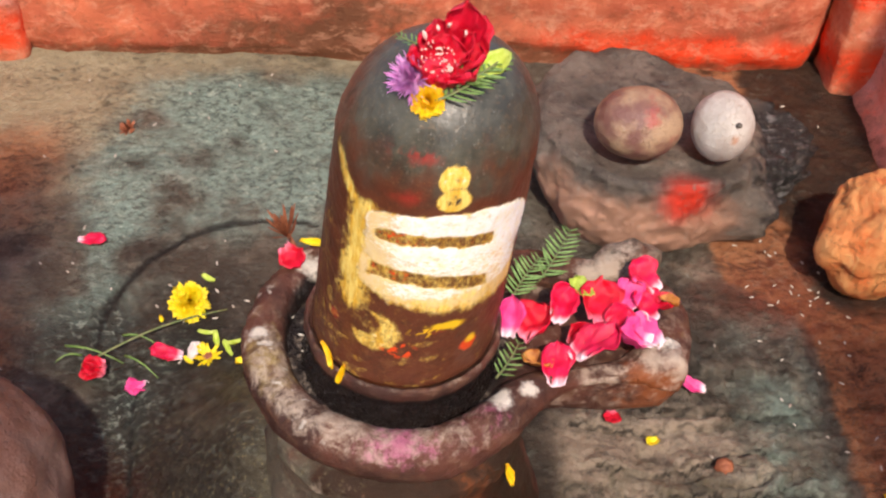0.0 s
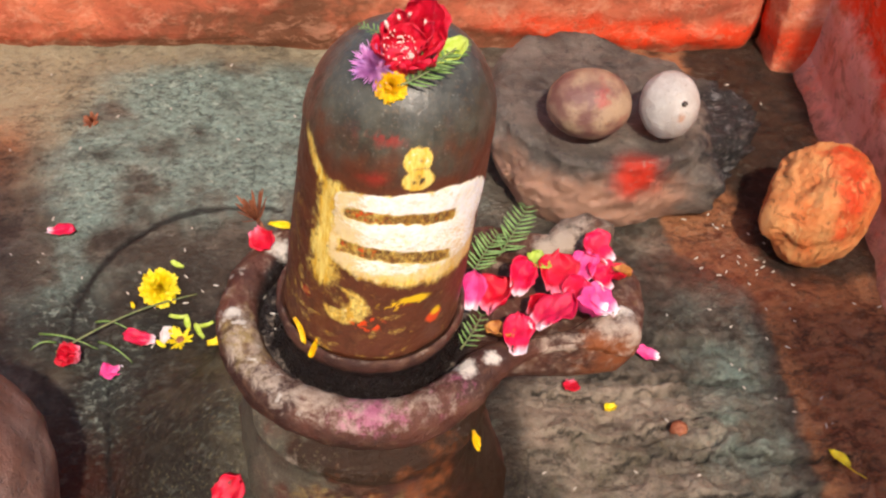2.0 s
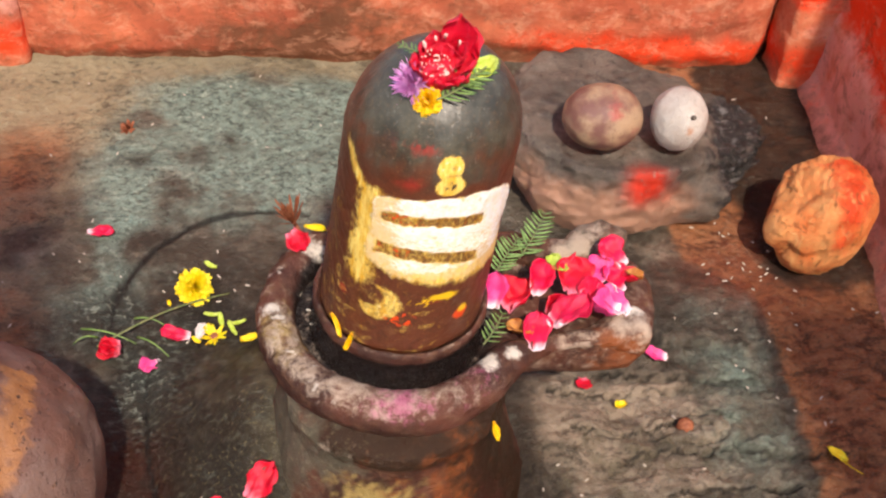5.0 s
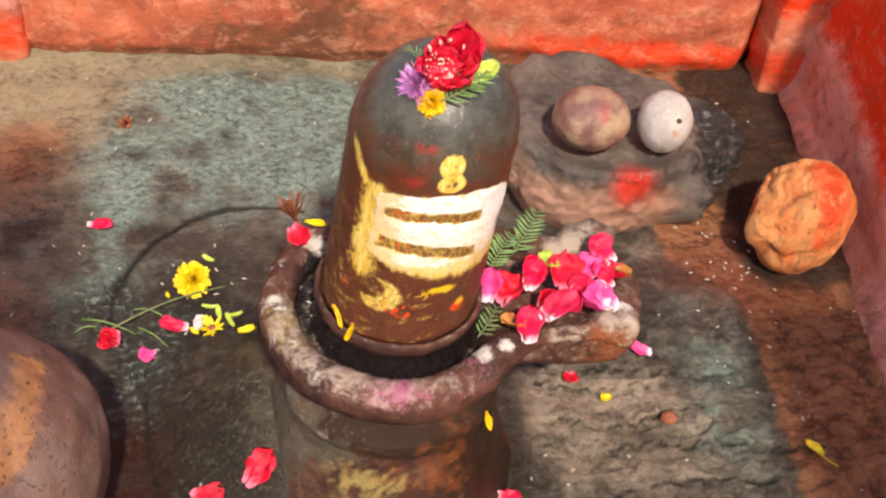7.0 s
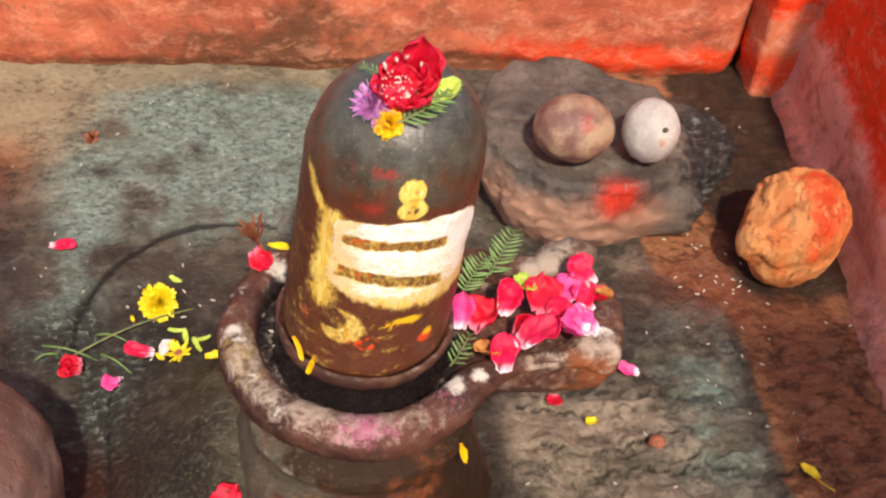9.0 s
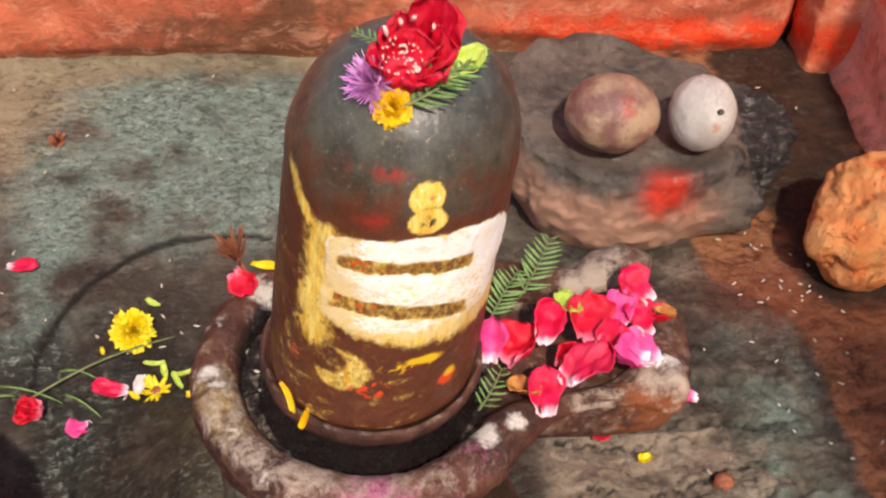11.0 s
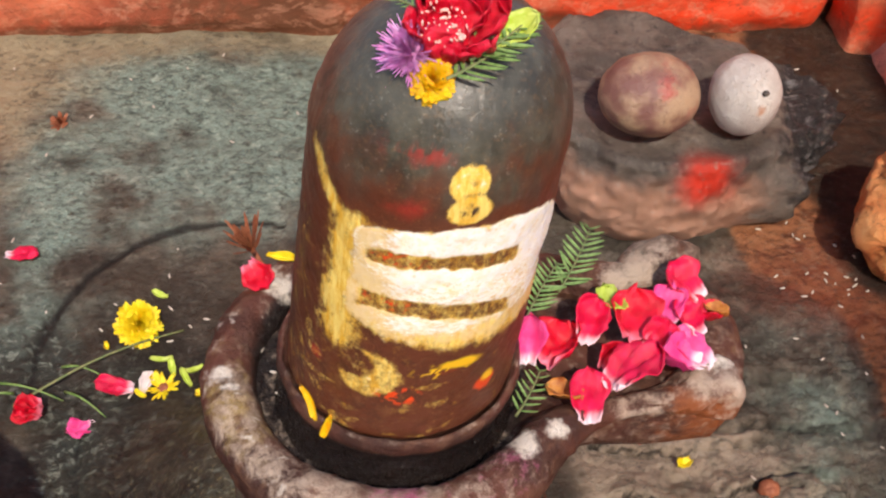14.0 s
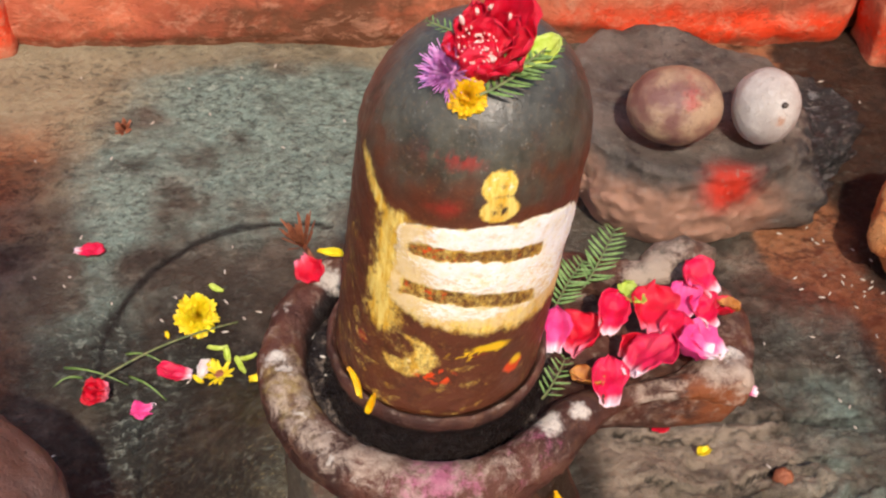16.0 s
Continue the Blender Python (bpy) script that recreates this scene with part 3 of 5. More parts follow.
def linga_marks(deg, z):
    """Layers of paste and powder at an angle round the shaft (0 faces the entrance, plus to the east) and a height."""
    n1, n2 = fbm(deg * 0.06, z * 60, 1), fbm(deg * 0.12, z * 140, 7)
    out = dict.fromkeys(("warm", "rub", "gold", "paste", "red", "orange", "yellow", "slot"), 0.0)
    out["warm"] = sstep(0.38 + 0.016 * n1 - z, -0.028, 0.026)
    out["rub"] = 0.5 * sstep(0.375 - z, 0, 0.02) * sstep(n2, -0.1, 0.5) + 0.3 * sstep(z, 0.37, 0.385)
    # one field of paste, wiped through by two fingers
    top = 0.3645 - 0.0000032 * (deg - 12) ** 2 - 0.000012 * max(0.0, deg - 40) ** 2 + 0.0012 * n1
    low = 0.2905 - 0.00016 * deg + 0.0000012 * (deg - 10) ** 2 + 0.003 * n1 + 0.003 * sstep(-deg, 18, 40)
    field = sstep(deg, -43 + 1.2 * n2, -36 + 1.2 * n2) * sstep(71 + 2 * n2 - deg, -2, 4) * sstep(top - z, -0.0015, 0.003) * sstep(z - low, -0.006, 0.006)
    slot = 0.0
    for a, b, tilt in ((0.3488, 0.3398, -0.00004), (0.3205, 0.3095, -0.00013)):
        d = tilt * deg - 0.0000025 * deg * deg + 0.0012 * n2
        slot = max(slot, sstep(a + d - z, -0.0008, 0.0022) * sstep(z - b - d, -0.0008, 0.0022) * sstep(deg, -37, -30) * sstep(39 + 3 * n1 - deg, -2, 4))
    out["paste"] = field * (1 - slot) * (1 - 0.4 * sstep(0.308 - z, 0, 0.012)) * (0.88 + 0.25 * n2)
    out["gold"] = field * (1 - 0.5 * slot)
    out["slot"] = field * (1.0 * sstep(0.304 - z, 0, 0.012) + 0.85 * sstep(-12 - deg, 0, 24) + 0.35 * sstep(0.337 - z, 0, 0.012) + 0.35 * max(0.0, n1))
    # rubbed yellow margin on the west side and loose streaks beyond
    out["gold"] = max(out["gold"], (1.3 + 0.5 * fbm(deg * 0.35, z * 30, 4)) * blob(deg, 0, -43 + 4 * n1, 0, 10, 1) * sstep(z, 0.268, 0.29) * sstep(0.366 - z, 0, 0.01))
    out["gold"] = max(out["gold"], 1.15 * math.exp(-((deg + 51 + 900 * (z - 0.357)) / 6) ** 2) * sstep(z, 0.35, 0.358) * sstep(0.385 - z, 0, 0.012))
    out["gold"] = max(out["gold"], 0.5 * sstep(-40 - deg, 0, 10) * sstep(deg, -98, -80) * sstep(1 - abs(fbm(deg * 0.07 + z * 60, z * 22, 5)) * 6, 0.1, 0.8) * sstep(0.365 - z, 0, 0.02))
    out["gold"] = max(out["gold"], 0.4 * sstep(0.285 - z, 0, 0.02) * sstep(fbm(deg * 0.05 - z * 30, z * 90, 9), 0.32, 0.5))
    # round seal above, open ring below
    d1 = math.hypot((deg - 6) / 8.5, (z - 0.3858) / 0.008)
    d2 = math.hypot((deg - 7.5) / 9.5, (z - 0.373) / 0.0072)
    seal = 1.3 * max(sstep(1.15 - d1, 0, 0.3) * (1 - 0.8 * blob(deg, z, 7, 0.3797, 6, 0.0012)) * (1 - 0.6 * blob(deg, z, 7.5, 0.3862, 3.0, 0.002)), 0.95 * sstep(0.45 - abs(d2 - 0.7), 0, 0.3), 0.62 * sstep(1 - d2, 0, 0.4) * sstep(fbm(deg * 0.22, z * 260, 6), -0.25, 0.2))
    out["gold"] = max(out["gold"], seal)
    out["paste"] = max(out["paste"], 0.5 * sstep(1.0 - d1, 0, 0.4) * sstep(d1, 0.35, 0.6) * sstep(z, 0.382, 0.385))
    # crescent smear low on the west side
    d3 = math.hypot((deg + 25) / 17, (z - 0.2685) / 0.0165)
    d4 = math.hypot((deg + 34) / 14, (z - 0.2735) / 0.012)
    cres = sstep(1.1 - d3, 0, 0.3) * sstep(d4 - 0.6, 0, 0.4)
    out["gold"] = max(out["gold"], cres * 0.8, 0.5 * blob(deg, z, -22, 0.272, 20, 0.02) * sstep(fbm(deg * 0.1 + z * 60, z * 50, 2), -0.05, 0.3))
    out["paste"] = max(out["paste"], 0.35 * cres * sstep(n2, 0.0, 0.4))
    out["red"] = max(0.75 * blob(deg, z, -17, 0.397, 17, 0.006) * sstep(n2, -0.4, 0.1), 0.6 * blob(deg, z, -18, 0.372, 16, 0.006), blob(deg, z, -54, 0.265, 5, 0.0045))
    out["orange"] = max(blob(deg, z, -9, 0.257, 13, 0.008) * sstep(fbm(deg * 0.2, z * 220, 3), -0.1, 0.2), 0.5 * blob(deg, z, 14, 0.272, 14, 0.004), blob(deg, z, 35, 0.253, 7, 0.007) * sstep(n1, -0.4, 0.1))
    out["orange"] = max(out["orange"], field * slot * (0.3 + 0.3 * sstep(-deg, -10, 30)) * (0.6 + fbm(deg * 0.3, z * 300, 12)))
    out["yellow"] = max(blob(deg, z, 18, 0.2765, 12, 0.004), 0.8 * blob(deg, z, 36, 0.257, 5, 0.005), 0.8 * blob(deg, z, 12, 0.2735, 20, 0.007) * sstep(fbm(deg * 0.16, z * 200, 11), 0.05, 0.25))
    return out


def build_linga():
    sides, verts = 360, []
    lay = {}
    zs = list(np.arange(0.218, 0.37, 0.0013))
    dome = [(0.37 + 0.06 * math.sin(w), math.cos(w) ** 0.82) for w in np.linspace(0.02, 1.555, 40)]
    prof = [(z, 1.0) for z in zs] + dome
    for z, k in prof:
        cx, cy = axis_at(z)
        r = (0.0562 - 0.0183 * (min(z, 0.37) - 0.25)) * k
        r -= 0.004 * sstep(0.225 - z, 0, 0.005)
        for i in range(sides):
            deg = 360.0 * i / sides - 180
            a = radians(deg)
            b = r + 0.0006 * fbm(math.sin(a) * 3, math.cos(a) * 3, z * 40) * k
            verts.append((cx + b * math.sin(a), cy - b * math.cos(a), z))
            for key, v in linga_marks(deg, z).items():
                lay.setdefault(key, []).append(v)
    faces = rows_faces(sides, len(prof), True)
    top = tagged(new("linga"), "oiled black stone linga with three bands of white paste", "linga")
    mesh("shaft", verts, faces + [tuple((len(prof) - 1) * sides + i for i in range(sides))], LINGA, lay, top)
    # the thick paste itself, a skin over the stone
    levels = [z for z, k in prof]
    for name, lo, hi, label in (("paste_band", 0.345, 0.372, "thick white paste band"), ("paste_band", 0.3155, 0.345, "thick white paste band"),
                                ("paste_band", 0.27, 0.3155, "rubbed yellowish paste band"), ("paste_seal", 0.376, 0.395, "round dab of yellow paste")):
        used, skin, sk_faces, sk_lay = {}, [], [], {}
        for f in faces:
            if not all(lay["paste"][v] > 0.72 and lo <= levels[v // sides] < hi for v in f):
                continue
            for v in f:
                if v not in used:
                    used[v] = len(skin)
                    cx, cy = axis_at(verts[v][2])
                    h = 0.0003
                    d = Vector((verts[v][0] - cx, verts[v][1] - cy, 0)).normalized() * h
                    skin.append(Vector(verts[v]) + d)
                    for key in lay:
                        sk_lay.setdefault(key, []).append(lay[key][v])
            sk_faces.append(tuple(used[v] for v in f))
        if skin:
            mesh(name, skin, sk_faces, LINGA, sk_lay, top, label)
    return top


RING_C, RING_R, RING_Z = (0.0535, 0.539), 0.0855, 0.19


def build_pedestal():
    base = tagged(new("pedestal"), "brown stone pedestal with a thick rounded rim and spout", "pedestal")
    cx, cy = RING_C
    # turned body
    prof = [(0.122, -0.02), (0.115, 0.0), (0.106, 0.02), (0.098, 0.045), (0.091, 0.075), (0.086, 0.1), (0.086, 0.112), (0.088, 0.117),
            (0.0885, 0.123), (0.086, 0.129), (0.08, 0.132), (0.07, 0.138), (0.067, 0.148), (0.069, 0.16), (0.078, 0.172), (0.084, 0.18)]
    verts, lay, sides = [], {k: [] for k in ("wet", "gold", "orange", "pink", "chalk", "white", "umber", "teal")}, 120
    fine = []
    for (r0, z0), (r1, z1) in zip(prof, prof[1:]):
        for k in range(4):
            fine.append((r0 + (r1 - r0) * k / 4, z0 + (z1 - z0) * k / 4))
    for r, z in fine:
        for i in range(sides):
            a = 2 * math.pi * i / sides
            b = r + 0.003 * fbm(math.cos(a) * 2, math.sin(a) * 2, z * 14) + 0.0008 * fbm(math.cos(a) * 9, math.sin(a) * 9, z * 90)
            verts.append((cx + b * math.cos(a), cy + b * math.sin(a), z))
            deg = math.degrees(a)
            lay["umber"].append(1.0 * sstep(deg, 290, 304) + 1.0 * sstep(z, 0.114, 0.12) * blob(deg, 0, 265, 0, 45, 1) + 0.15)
            lay["teal"].append(1.0 * blob(deg, z, 205, 0.09, 34, 0.06) + 0.4 * blob(deg, z, 245, 0.11, 30, 0.02))
            # above the ledge this is the rim's shade, put into the colour
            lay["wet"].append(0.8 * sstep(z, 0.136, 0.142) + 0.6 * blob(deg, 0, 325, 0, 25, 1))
            swirl = 1 - abs(fbm(deg * 0.045 + 2 * fbm(deg * 0.03, z * 20, 8), z * 42, 3)) * 3.2
            lay["gold"].append((0.5 + 0.75 * max(0.0, swirl) ** 2) * blob(deg, z, 260, 0.08, 30, 0.05) * sstep(0.126 - z, 0, 0.04))
            lay["orange"].append(0.4 * blob(deg, z, 306, 0.1, 22, 0.07) + 0.36 * blob(deg, z, 265, 0.09, 34, 0.05))
            lay["pink"].append(0.0)
            lay["chalk"].append(0.08 + 0.25 * blob(deg, z, 205, 0.1, 32, 0.05) + 0.25 * blob(deg, z, 250, 0.125, 40, 0.008))
            lay["white"].append(0.0)
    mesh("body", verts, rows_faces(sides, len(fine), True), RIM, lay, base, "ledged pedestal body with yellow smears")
    # basin floor inside the rim and out along the spout
    outline = []
    for w in np.linspace(60, 300, 60):
        outline.append((cx + 0.085 * math.cos(radians(w)), cy + 0.085 * math.sin(radians(w))))
    outline += [(0.135, 0.502), (0.165, 0.506), (0.2, 0.504), (0.225, 0.506), (0.241, 0.52), (0.248, 0.54), (0.25, 0.565), (0.243, 0.585), (0.228, 0.602), (0.2, 0.612), (0.165, 0.606), (0.13, 0.612)]
    n = len(outline)
    mx, my = 0.1, 0.545
    levels = [(0.7, 0.15), (0.9, 0.156), (0.985, 0.163), (1.0, 0.171), (0.98, 0.18), (0.94, 0.184)] + [(k, 0.176 + 0.005 * sstep(k, 0.6, 0.85)) for k in np.linspace(0.88, 0.1, 16)]
    verts, lay = [], {k: [] for k in lay}
    for s, z in levels:
        for x, y in outline:
            px, py = mx + (x - mx) * s, my + (y - my) * s
            ring_in = sstep(0.085 - math.hypot(px - cx, py - cy), -0.02, 0.02)
            verts.append((px, py, z + 0.002 * fbm(px * 30, py * 30, 2) + 0.006 * ring_in * sstep(z, 0.17, 0.175) + 0.011 * sstep(px, 0.12, 0.145) * sstep(z, 0.17, 0.176)))
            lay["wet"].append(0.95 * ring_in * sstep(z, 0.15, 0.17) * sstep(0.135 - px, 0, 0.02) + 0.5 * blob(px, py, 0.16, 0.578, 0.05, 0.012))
            lay["umber"].append(0.0)
            lay["teal"].append(0.0)
            lay["gold"].append(0.3 * blob(px, py, 0.235, 0.55, 0.02, 0.03))
            lay["orange"].append(0.85 * blob(px, py, 0.228, 0.505, 0.025, 0.025) + 0.3 * blob(px, py, 0.19, 0.5, 0.04, 0.02))
            lay["pink"].append(0.0)
            lay["chalk"].append(0.45)
            lay["white"].append(0.0)
    faces = rows_faces(n, len(levels), True) + [tuple((len(levels) - 1) * n + i for i in range(n)), tuple(range(n))[::-1]]
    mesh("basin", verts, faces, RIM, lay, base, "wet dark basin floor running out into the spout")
    # thick rim: back arm with a knob, round the west side, front arm with a knob
    path = [(0.233, 0.6, 0.012), (0.228, 0.603, 0.0195), (0.216, 0.603, 0.0235), (0.203, 0.602, 0.021), (0.188, 0.597, 0.013), (0.165, 0.598, 0.012), (0.145, 0.602, 0.014)]
    for w in np.linspace(46, 312, 56):
        a = radians(w)
        stretch = 1.0 + 0.05 * math.cos(a - radians(250))
        path.append((cx + RING_R * stretch * math.cos(a), cy + RING_R * stretch * math.sin(a), 0.0142 + 0.0015 * blob(w, 0, 265, 0, 55, 1)))
    path += [(0.122, 0.486, 0.0142), (0.136, 0.497, 0.012), (0.152, 0.506, 0.008), (0.175, 0.511, 0.0065), (0.198, 0.515, 0.009), (0.214, 0.519, 0.0145), (0.227, 0.523, 0.0165), (0.238, 0.525, 0.013)]
    dense = []
    for (x0, y0, r0), (x1, y1, r1) in zip(path, path[1:]):
        for k in range(4):
            t = k / 4
            dense.append((x0 + (x1 - x0) * t, y0 + (y1 - y0) * t, r0 + (r1 - r0) * t))
    dense.append(path[-1])
    verts, lay, sides = [], {k: [] for k in lay}, 28
    total = len(dense)
    for k, (x, y, r) in enumerate(dense):
        a0, b0 = dense[max(k - 1, 0)], dense[min(k + 1, total - 1)]
        dx, dy = b0[0] - a0[0], b0[1] - a0[1]
        q = math.hypot(dx, dy) or 1.0
        nx, ny = dy / q, -dx / q
        end = min(k, total - 1 - k)
        rr = r * (1 - 0.85 * max(0.0, 1 - end / 3.0) ** 2)
        deg = math.degrees(math.atan2(y - cy, x - cx)) % 360
        for i in range(sides):
            w = 2 * math.pi * i / sides
            b = rr * (1 + (0.09 + 0.2 * sstep(x, 0.14, 0.18) * sstep(0.56 - y, 0, 0.02) + 0.1 * sstep(x, 0.19, 0.21) * sstep(0.56 - y, 0, 0.02)) * fbm(x * 30, y * 30, w * 0.5) + 0.05 * fbm(x * 120, y * 120, w))
            px, py, pz = x + nx * b * math.cos(w), y + ny * b * math.cos(w), RING_Z - 0.003 * sstep(x, 0.17, 0.2) * sstep(y, 0.57, 0.59) + b * 1.05 * math.sin(w)
            verts.append((px, py, pz))
            up = sstep(pz - RING_Z, -0.002, 0.014)
            on_arm = sstep(px, 0.15, 0.17)
            # wet towards the basin; underside darkened here and in umber as painted shade
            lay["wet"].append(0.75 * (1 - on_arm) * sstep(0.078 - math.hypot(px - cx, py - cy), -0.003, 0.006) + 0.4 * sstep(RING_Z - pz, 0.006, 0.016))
            lay["teal"].append(0.6 * sstep(px, 0.16, 0.19) * sstep(py, 0.57, 0.585))
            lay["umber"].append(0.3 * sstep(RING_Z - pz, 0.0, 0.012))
            lay["gold"].append(0.6 * up * blob(deg, 0, 200, 0, 30, 1))
            lay["orange"].append(0.95 * blob(px, py, 0.218, 0.51, 0.03, 0.02) * sstep(RING_Z + 0.016 - pz, 0, 0.012))
            lay["pink"].append(0.9 * up * blob(deg, 0, 268, 0, 16, 1) + 0.45 * up * blob(deg, 0, 305, 0, 14, 1))
            lay["chalk"].append(max(up * (0.3 + 0.42 * blob(deg, 0, 255, 0, 50, 1) + 0.2 * blob(deg, 0, 200, 0, 25, 1)), on_arm * (0.6 + 0.4 * fbm(px * 40, py * 40, pz * 40))))
            lay["white"].append(max(0.8 * up * blob(deg, 0, 140, 0, 8, 1), 0.8 * blob(px, py, 0.228, 0.528, 0.011, 0.009) * up,
                                    blob(px, py, 0.113, 0.481, 0.009, 0.009) * up, 0.9 * blob(px, py, 0.131, 0.489, 0.007, 0.008) * up,
                                    0.8 * blob(px, py, -0.037, 0.53, 0.008, 0.007), 0.5 * up * sstep(fbm(px * 80, py * 80, 31), 0.3, 0.5) * sstep(0.03 - px, 0, 0.03), 0.8 * blob(px, py, -0.032, 0.521, 0.006, 0.004)))
    faces = rows_faces(sides, total, True) + [tuple(range(sides))[::-1], tuple((total - 1) * sides + i for i in range(sides))]
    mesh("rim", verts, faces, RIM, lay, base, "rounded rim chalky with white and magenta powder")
    # collar that holds the shaft
    prof = [(0.066, 0.165), (0.0645, 0.176), (0.0625, 0.185), (0.0604, 0.195), (0.0592, 0.206), (0.0598, 0.2135), (0.0614, 0.2172), (0.0616, 0.2212), (0.0604, 0.2242), (0.0592, 0.225), (0.058, 0.2242), (0.0568, 0.219), (0.052, 0.217)]
    verts, lay, sides = [], {k: [] for k in lay}, 96
    for r, z in prof:
        ax, ay = axis_at(z)
        for i in range(sides):
            a = 2 * math.pi * i / sides
            b = r + 0.0008 * fbm(math.cos(a) * 5, math.sin(a) * 5, z * 60)
            verts.append((ax + b * math.cos(a), ay + b * math.sin(a), z))
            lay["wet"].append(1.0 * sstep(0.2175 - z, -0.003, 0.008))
            for key in ("gold", "orange", "pink", "white", "umber", "teal"):
                lay[key].append(0.0)
            lay["chalk"].append(0.1 + 0.3 * sstep(z, 0.2205, 0.2235))
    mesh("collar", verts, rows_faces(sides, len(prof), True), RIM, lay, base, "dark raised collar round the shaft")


build_pedestal()
build_linga()


# ---- stones ----
def build_flat_rock():
    """A broad flat-topped stone, undercut at the foot, drawn out to a dark tongue."""
    cx, cy, sides = 0.295, 0.872, 220
    ctrl = [(0, 0.148), (7, 0.174), (17, 0.182), (27, 0.157), (40, 0.126), (60, 0.118), (90, 0.131), (106, 0.135), (129, 0.134), (155, 0.122), (180, 0.108), (210, 0.1), (235, 0.093),
            (260, 0.09), (285, 0.09), (305, 0.092), (322, 0.098), (335, 0.107), (347, 0.124), (360, 0.148)]

    def reach(deg):
        for (a0, r0), (a1, r1) in zip(ctrl, ctrl[1:]):
            if a0 <= deg <= a1:
                t = (deg - a0) / (a1 - a0)
                t = t * t * (3 - 2 * t)
                return r0 + (r1 - r0) * t
        return ctrl[0][1]

    prof = [(0.7, -0.01), (0.8, 0.0), (0.9, 0.018), (0.97, 0.036), (1.0, 0.055), (0.995, 0.07), (0.972, 0.083), (0.935, 0.093), (0.87, 0.098)]
    prof = [(a + (c - a) * k / 5, b + (d - b) * k / 5) for (a, b), (c, d) in zip(prof, prof[1:]) for k in range(5)]
    prof += [(s, 0.098) for s in np.linspace(0.87, 0.02, 34)]
    verts, lay = [], {k: [] for k in ("warm", "dark", "red")}
    for s, z in prof:
        for i in range(sides):
            deg = 360.0 * i / sides
            a = radians(deg)
            r = reach(deg) * s
            x, y = cx + r * math.cos(a), cy + r * math.sin(a)
            tongue = sstep(x, 0.375, 0.42)
            zz = z * (1 - 0.3 * tongue)
            zz -= 0.005 * (1 - sstep(math.hypot((x - 0.3) / 0.085, (y - 0.845) / 0.055), 0.55, 1.0)) * sstep(z, 0.09, 0.097)
            d = 0.009 * fbm(x * 14, y * 14, z * 14) + 0.002 * fbm(x * 50, y * 50, z * 60) + tongue * (0.012 * fbm(x * 26, y * 26, z * 40) + 0.005 * fbm(x * 90, y * 90, z * 90))
            verts.append((x + d * math.cos(a) * s, y + d * math.sin(a) * s, zz + (0.5 * d if z > 0 else 0)))
            lobe = 0.02 * blob(x, y, 0.382, 0.82, 0.022, 0.022) * sstep(0.08 - z, 0, 0.02) * sstep(z, 0.0, 0.02)
            verts[-1] = (verts[-1][0] + lobe, verts[-1][1] - lobe, verts[-1][2])
            lay["warm"].append(1.1 * sstep(0.092 - zz, -0.012, 0.045) * sstep(0.86 - y, -0.04, 0.03) * sstep(0.38 - x, 0, 0.04))
            # dark tongue and patches; the undercut foot has contact shade painted in
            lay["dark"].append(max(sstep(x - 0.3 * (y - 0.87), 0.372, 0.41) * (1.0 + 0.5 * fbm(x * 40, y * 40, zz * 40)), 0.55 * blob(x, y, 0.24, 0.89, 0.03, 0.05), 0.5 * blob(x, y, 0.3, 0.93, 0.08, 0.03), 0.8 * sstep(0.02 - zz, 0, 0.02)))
            lay["red"].append(max(1.1 * blob(x, zz, 0.312, 0.084, 0.024, 0.024) * blob(y, 0, 0.788, 0, 0.024, 1), 0.4 * blob(x, zz, 0.335, 0.07, 0.03, 0.02) * sstep(0.82 - y, 0, 0.03)))
    faces = rows_faces(sides, len(prof), True) + [tuple((len(prof) - 1) * sides + i for i in range(sides))]
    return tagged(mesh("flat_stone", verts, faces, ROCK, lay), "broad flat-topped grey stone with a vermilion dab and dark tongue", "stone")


def build_pebble(name, centre, radii, material, label, lump=0.04, coarse=9.0, red=None, turn=0.0, nu=72, nv=44, pits=0.0, ear=None, taper=0.0, cut=None):
    verts, lay, fine = [], {"red": []}, []
    for j in range(nv):
        b = math.pi * (j / (nv - 1) - 0.5) * 0.998
        for i in range(nu):
            a = 2 * math.pi * i / nu
            d = Vector((math.cos(b) * math.cos(a), math.cos(b) * math.sin(a), math.sin(b)))
            k = 1 + lump * fbm(d.x * coarse * 0.2 + centre[0] * 9, d.y * coarse * 0.2, d.z * coarse * 0.2) + lump * 0.25 * fbm(d.x * coarse, d.y * coarse, d.z * coarse)
            k -= pits * max(0.0, fbm(d.x * 2.6, d.y * 2.6, d.z * 2.6 + 3)) ** 2
            if ear:
                k += 0.27 * math.exp(-((d - Vector(ear)).length / 0.3) ** 4) - 0.14 * math.exp(-((d - Vector(ear) * 0.7 - Vector((0, 0, 0.75))).length / 0.3) ** 2)
            if cut:
                k -= 0.2 * math.exp(-((d - Vector(cut)).length / 0.6) ** 2)
            p = Vector((d.x * radii[0] * (1 + taper * d.z), d.y * radii[1] * (1 + taper * d.z), d.z * radii[2])) * k
            p.rotate(Euler((0, 0, radians(turn))))
            verts.append(p)
            lay["red"].append(max((blob(d.x, d.z, r[0], r[1], r[2], r[2]) * r[3] for r in red), default=0.0) if red and d.y < 0.35 else 0.0)
    faces = rows_faces(nu, nv, True) + [tuple(range(nu))[::-1], tuple((nv - 1) * nu + i for i in range(nu))]
    ob = mesh(name, verts, faces, material, lay)
    ob.location = centre
    return tagged(ob, label, "stone")


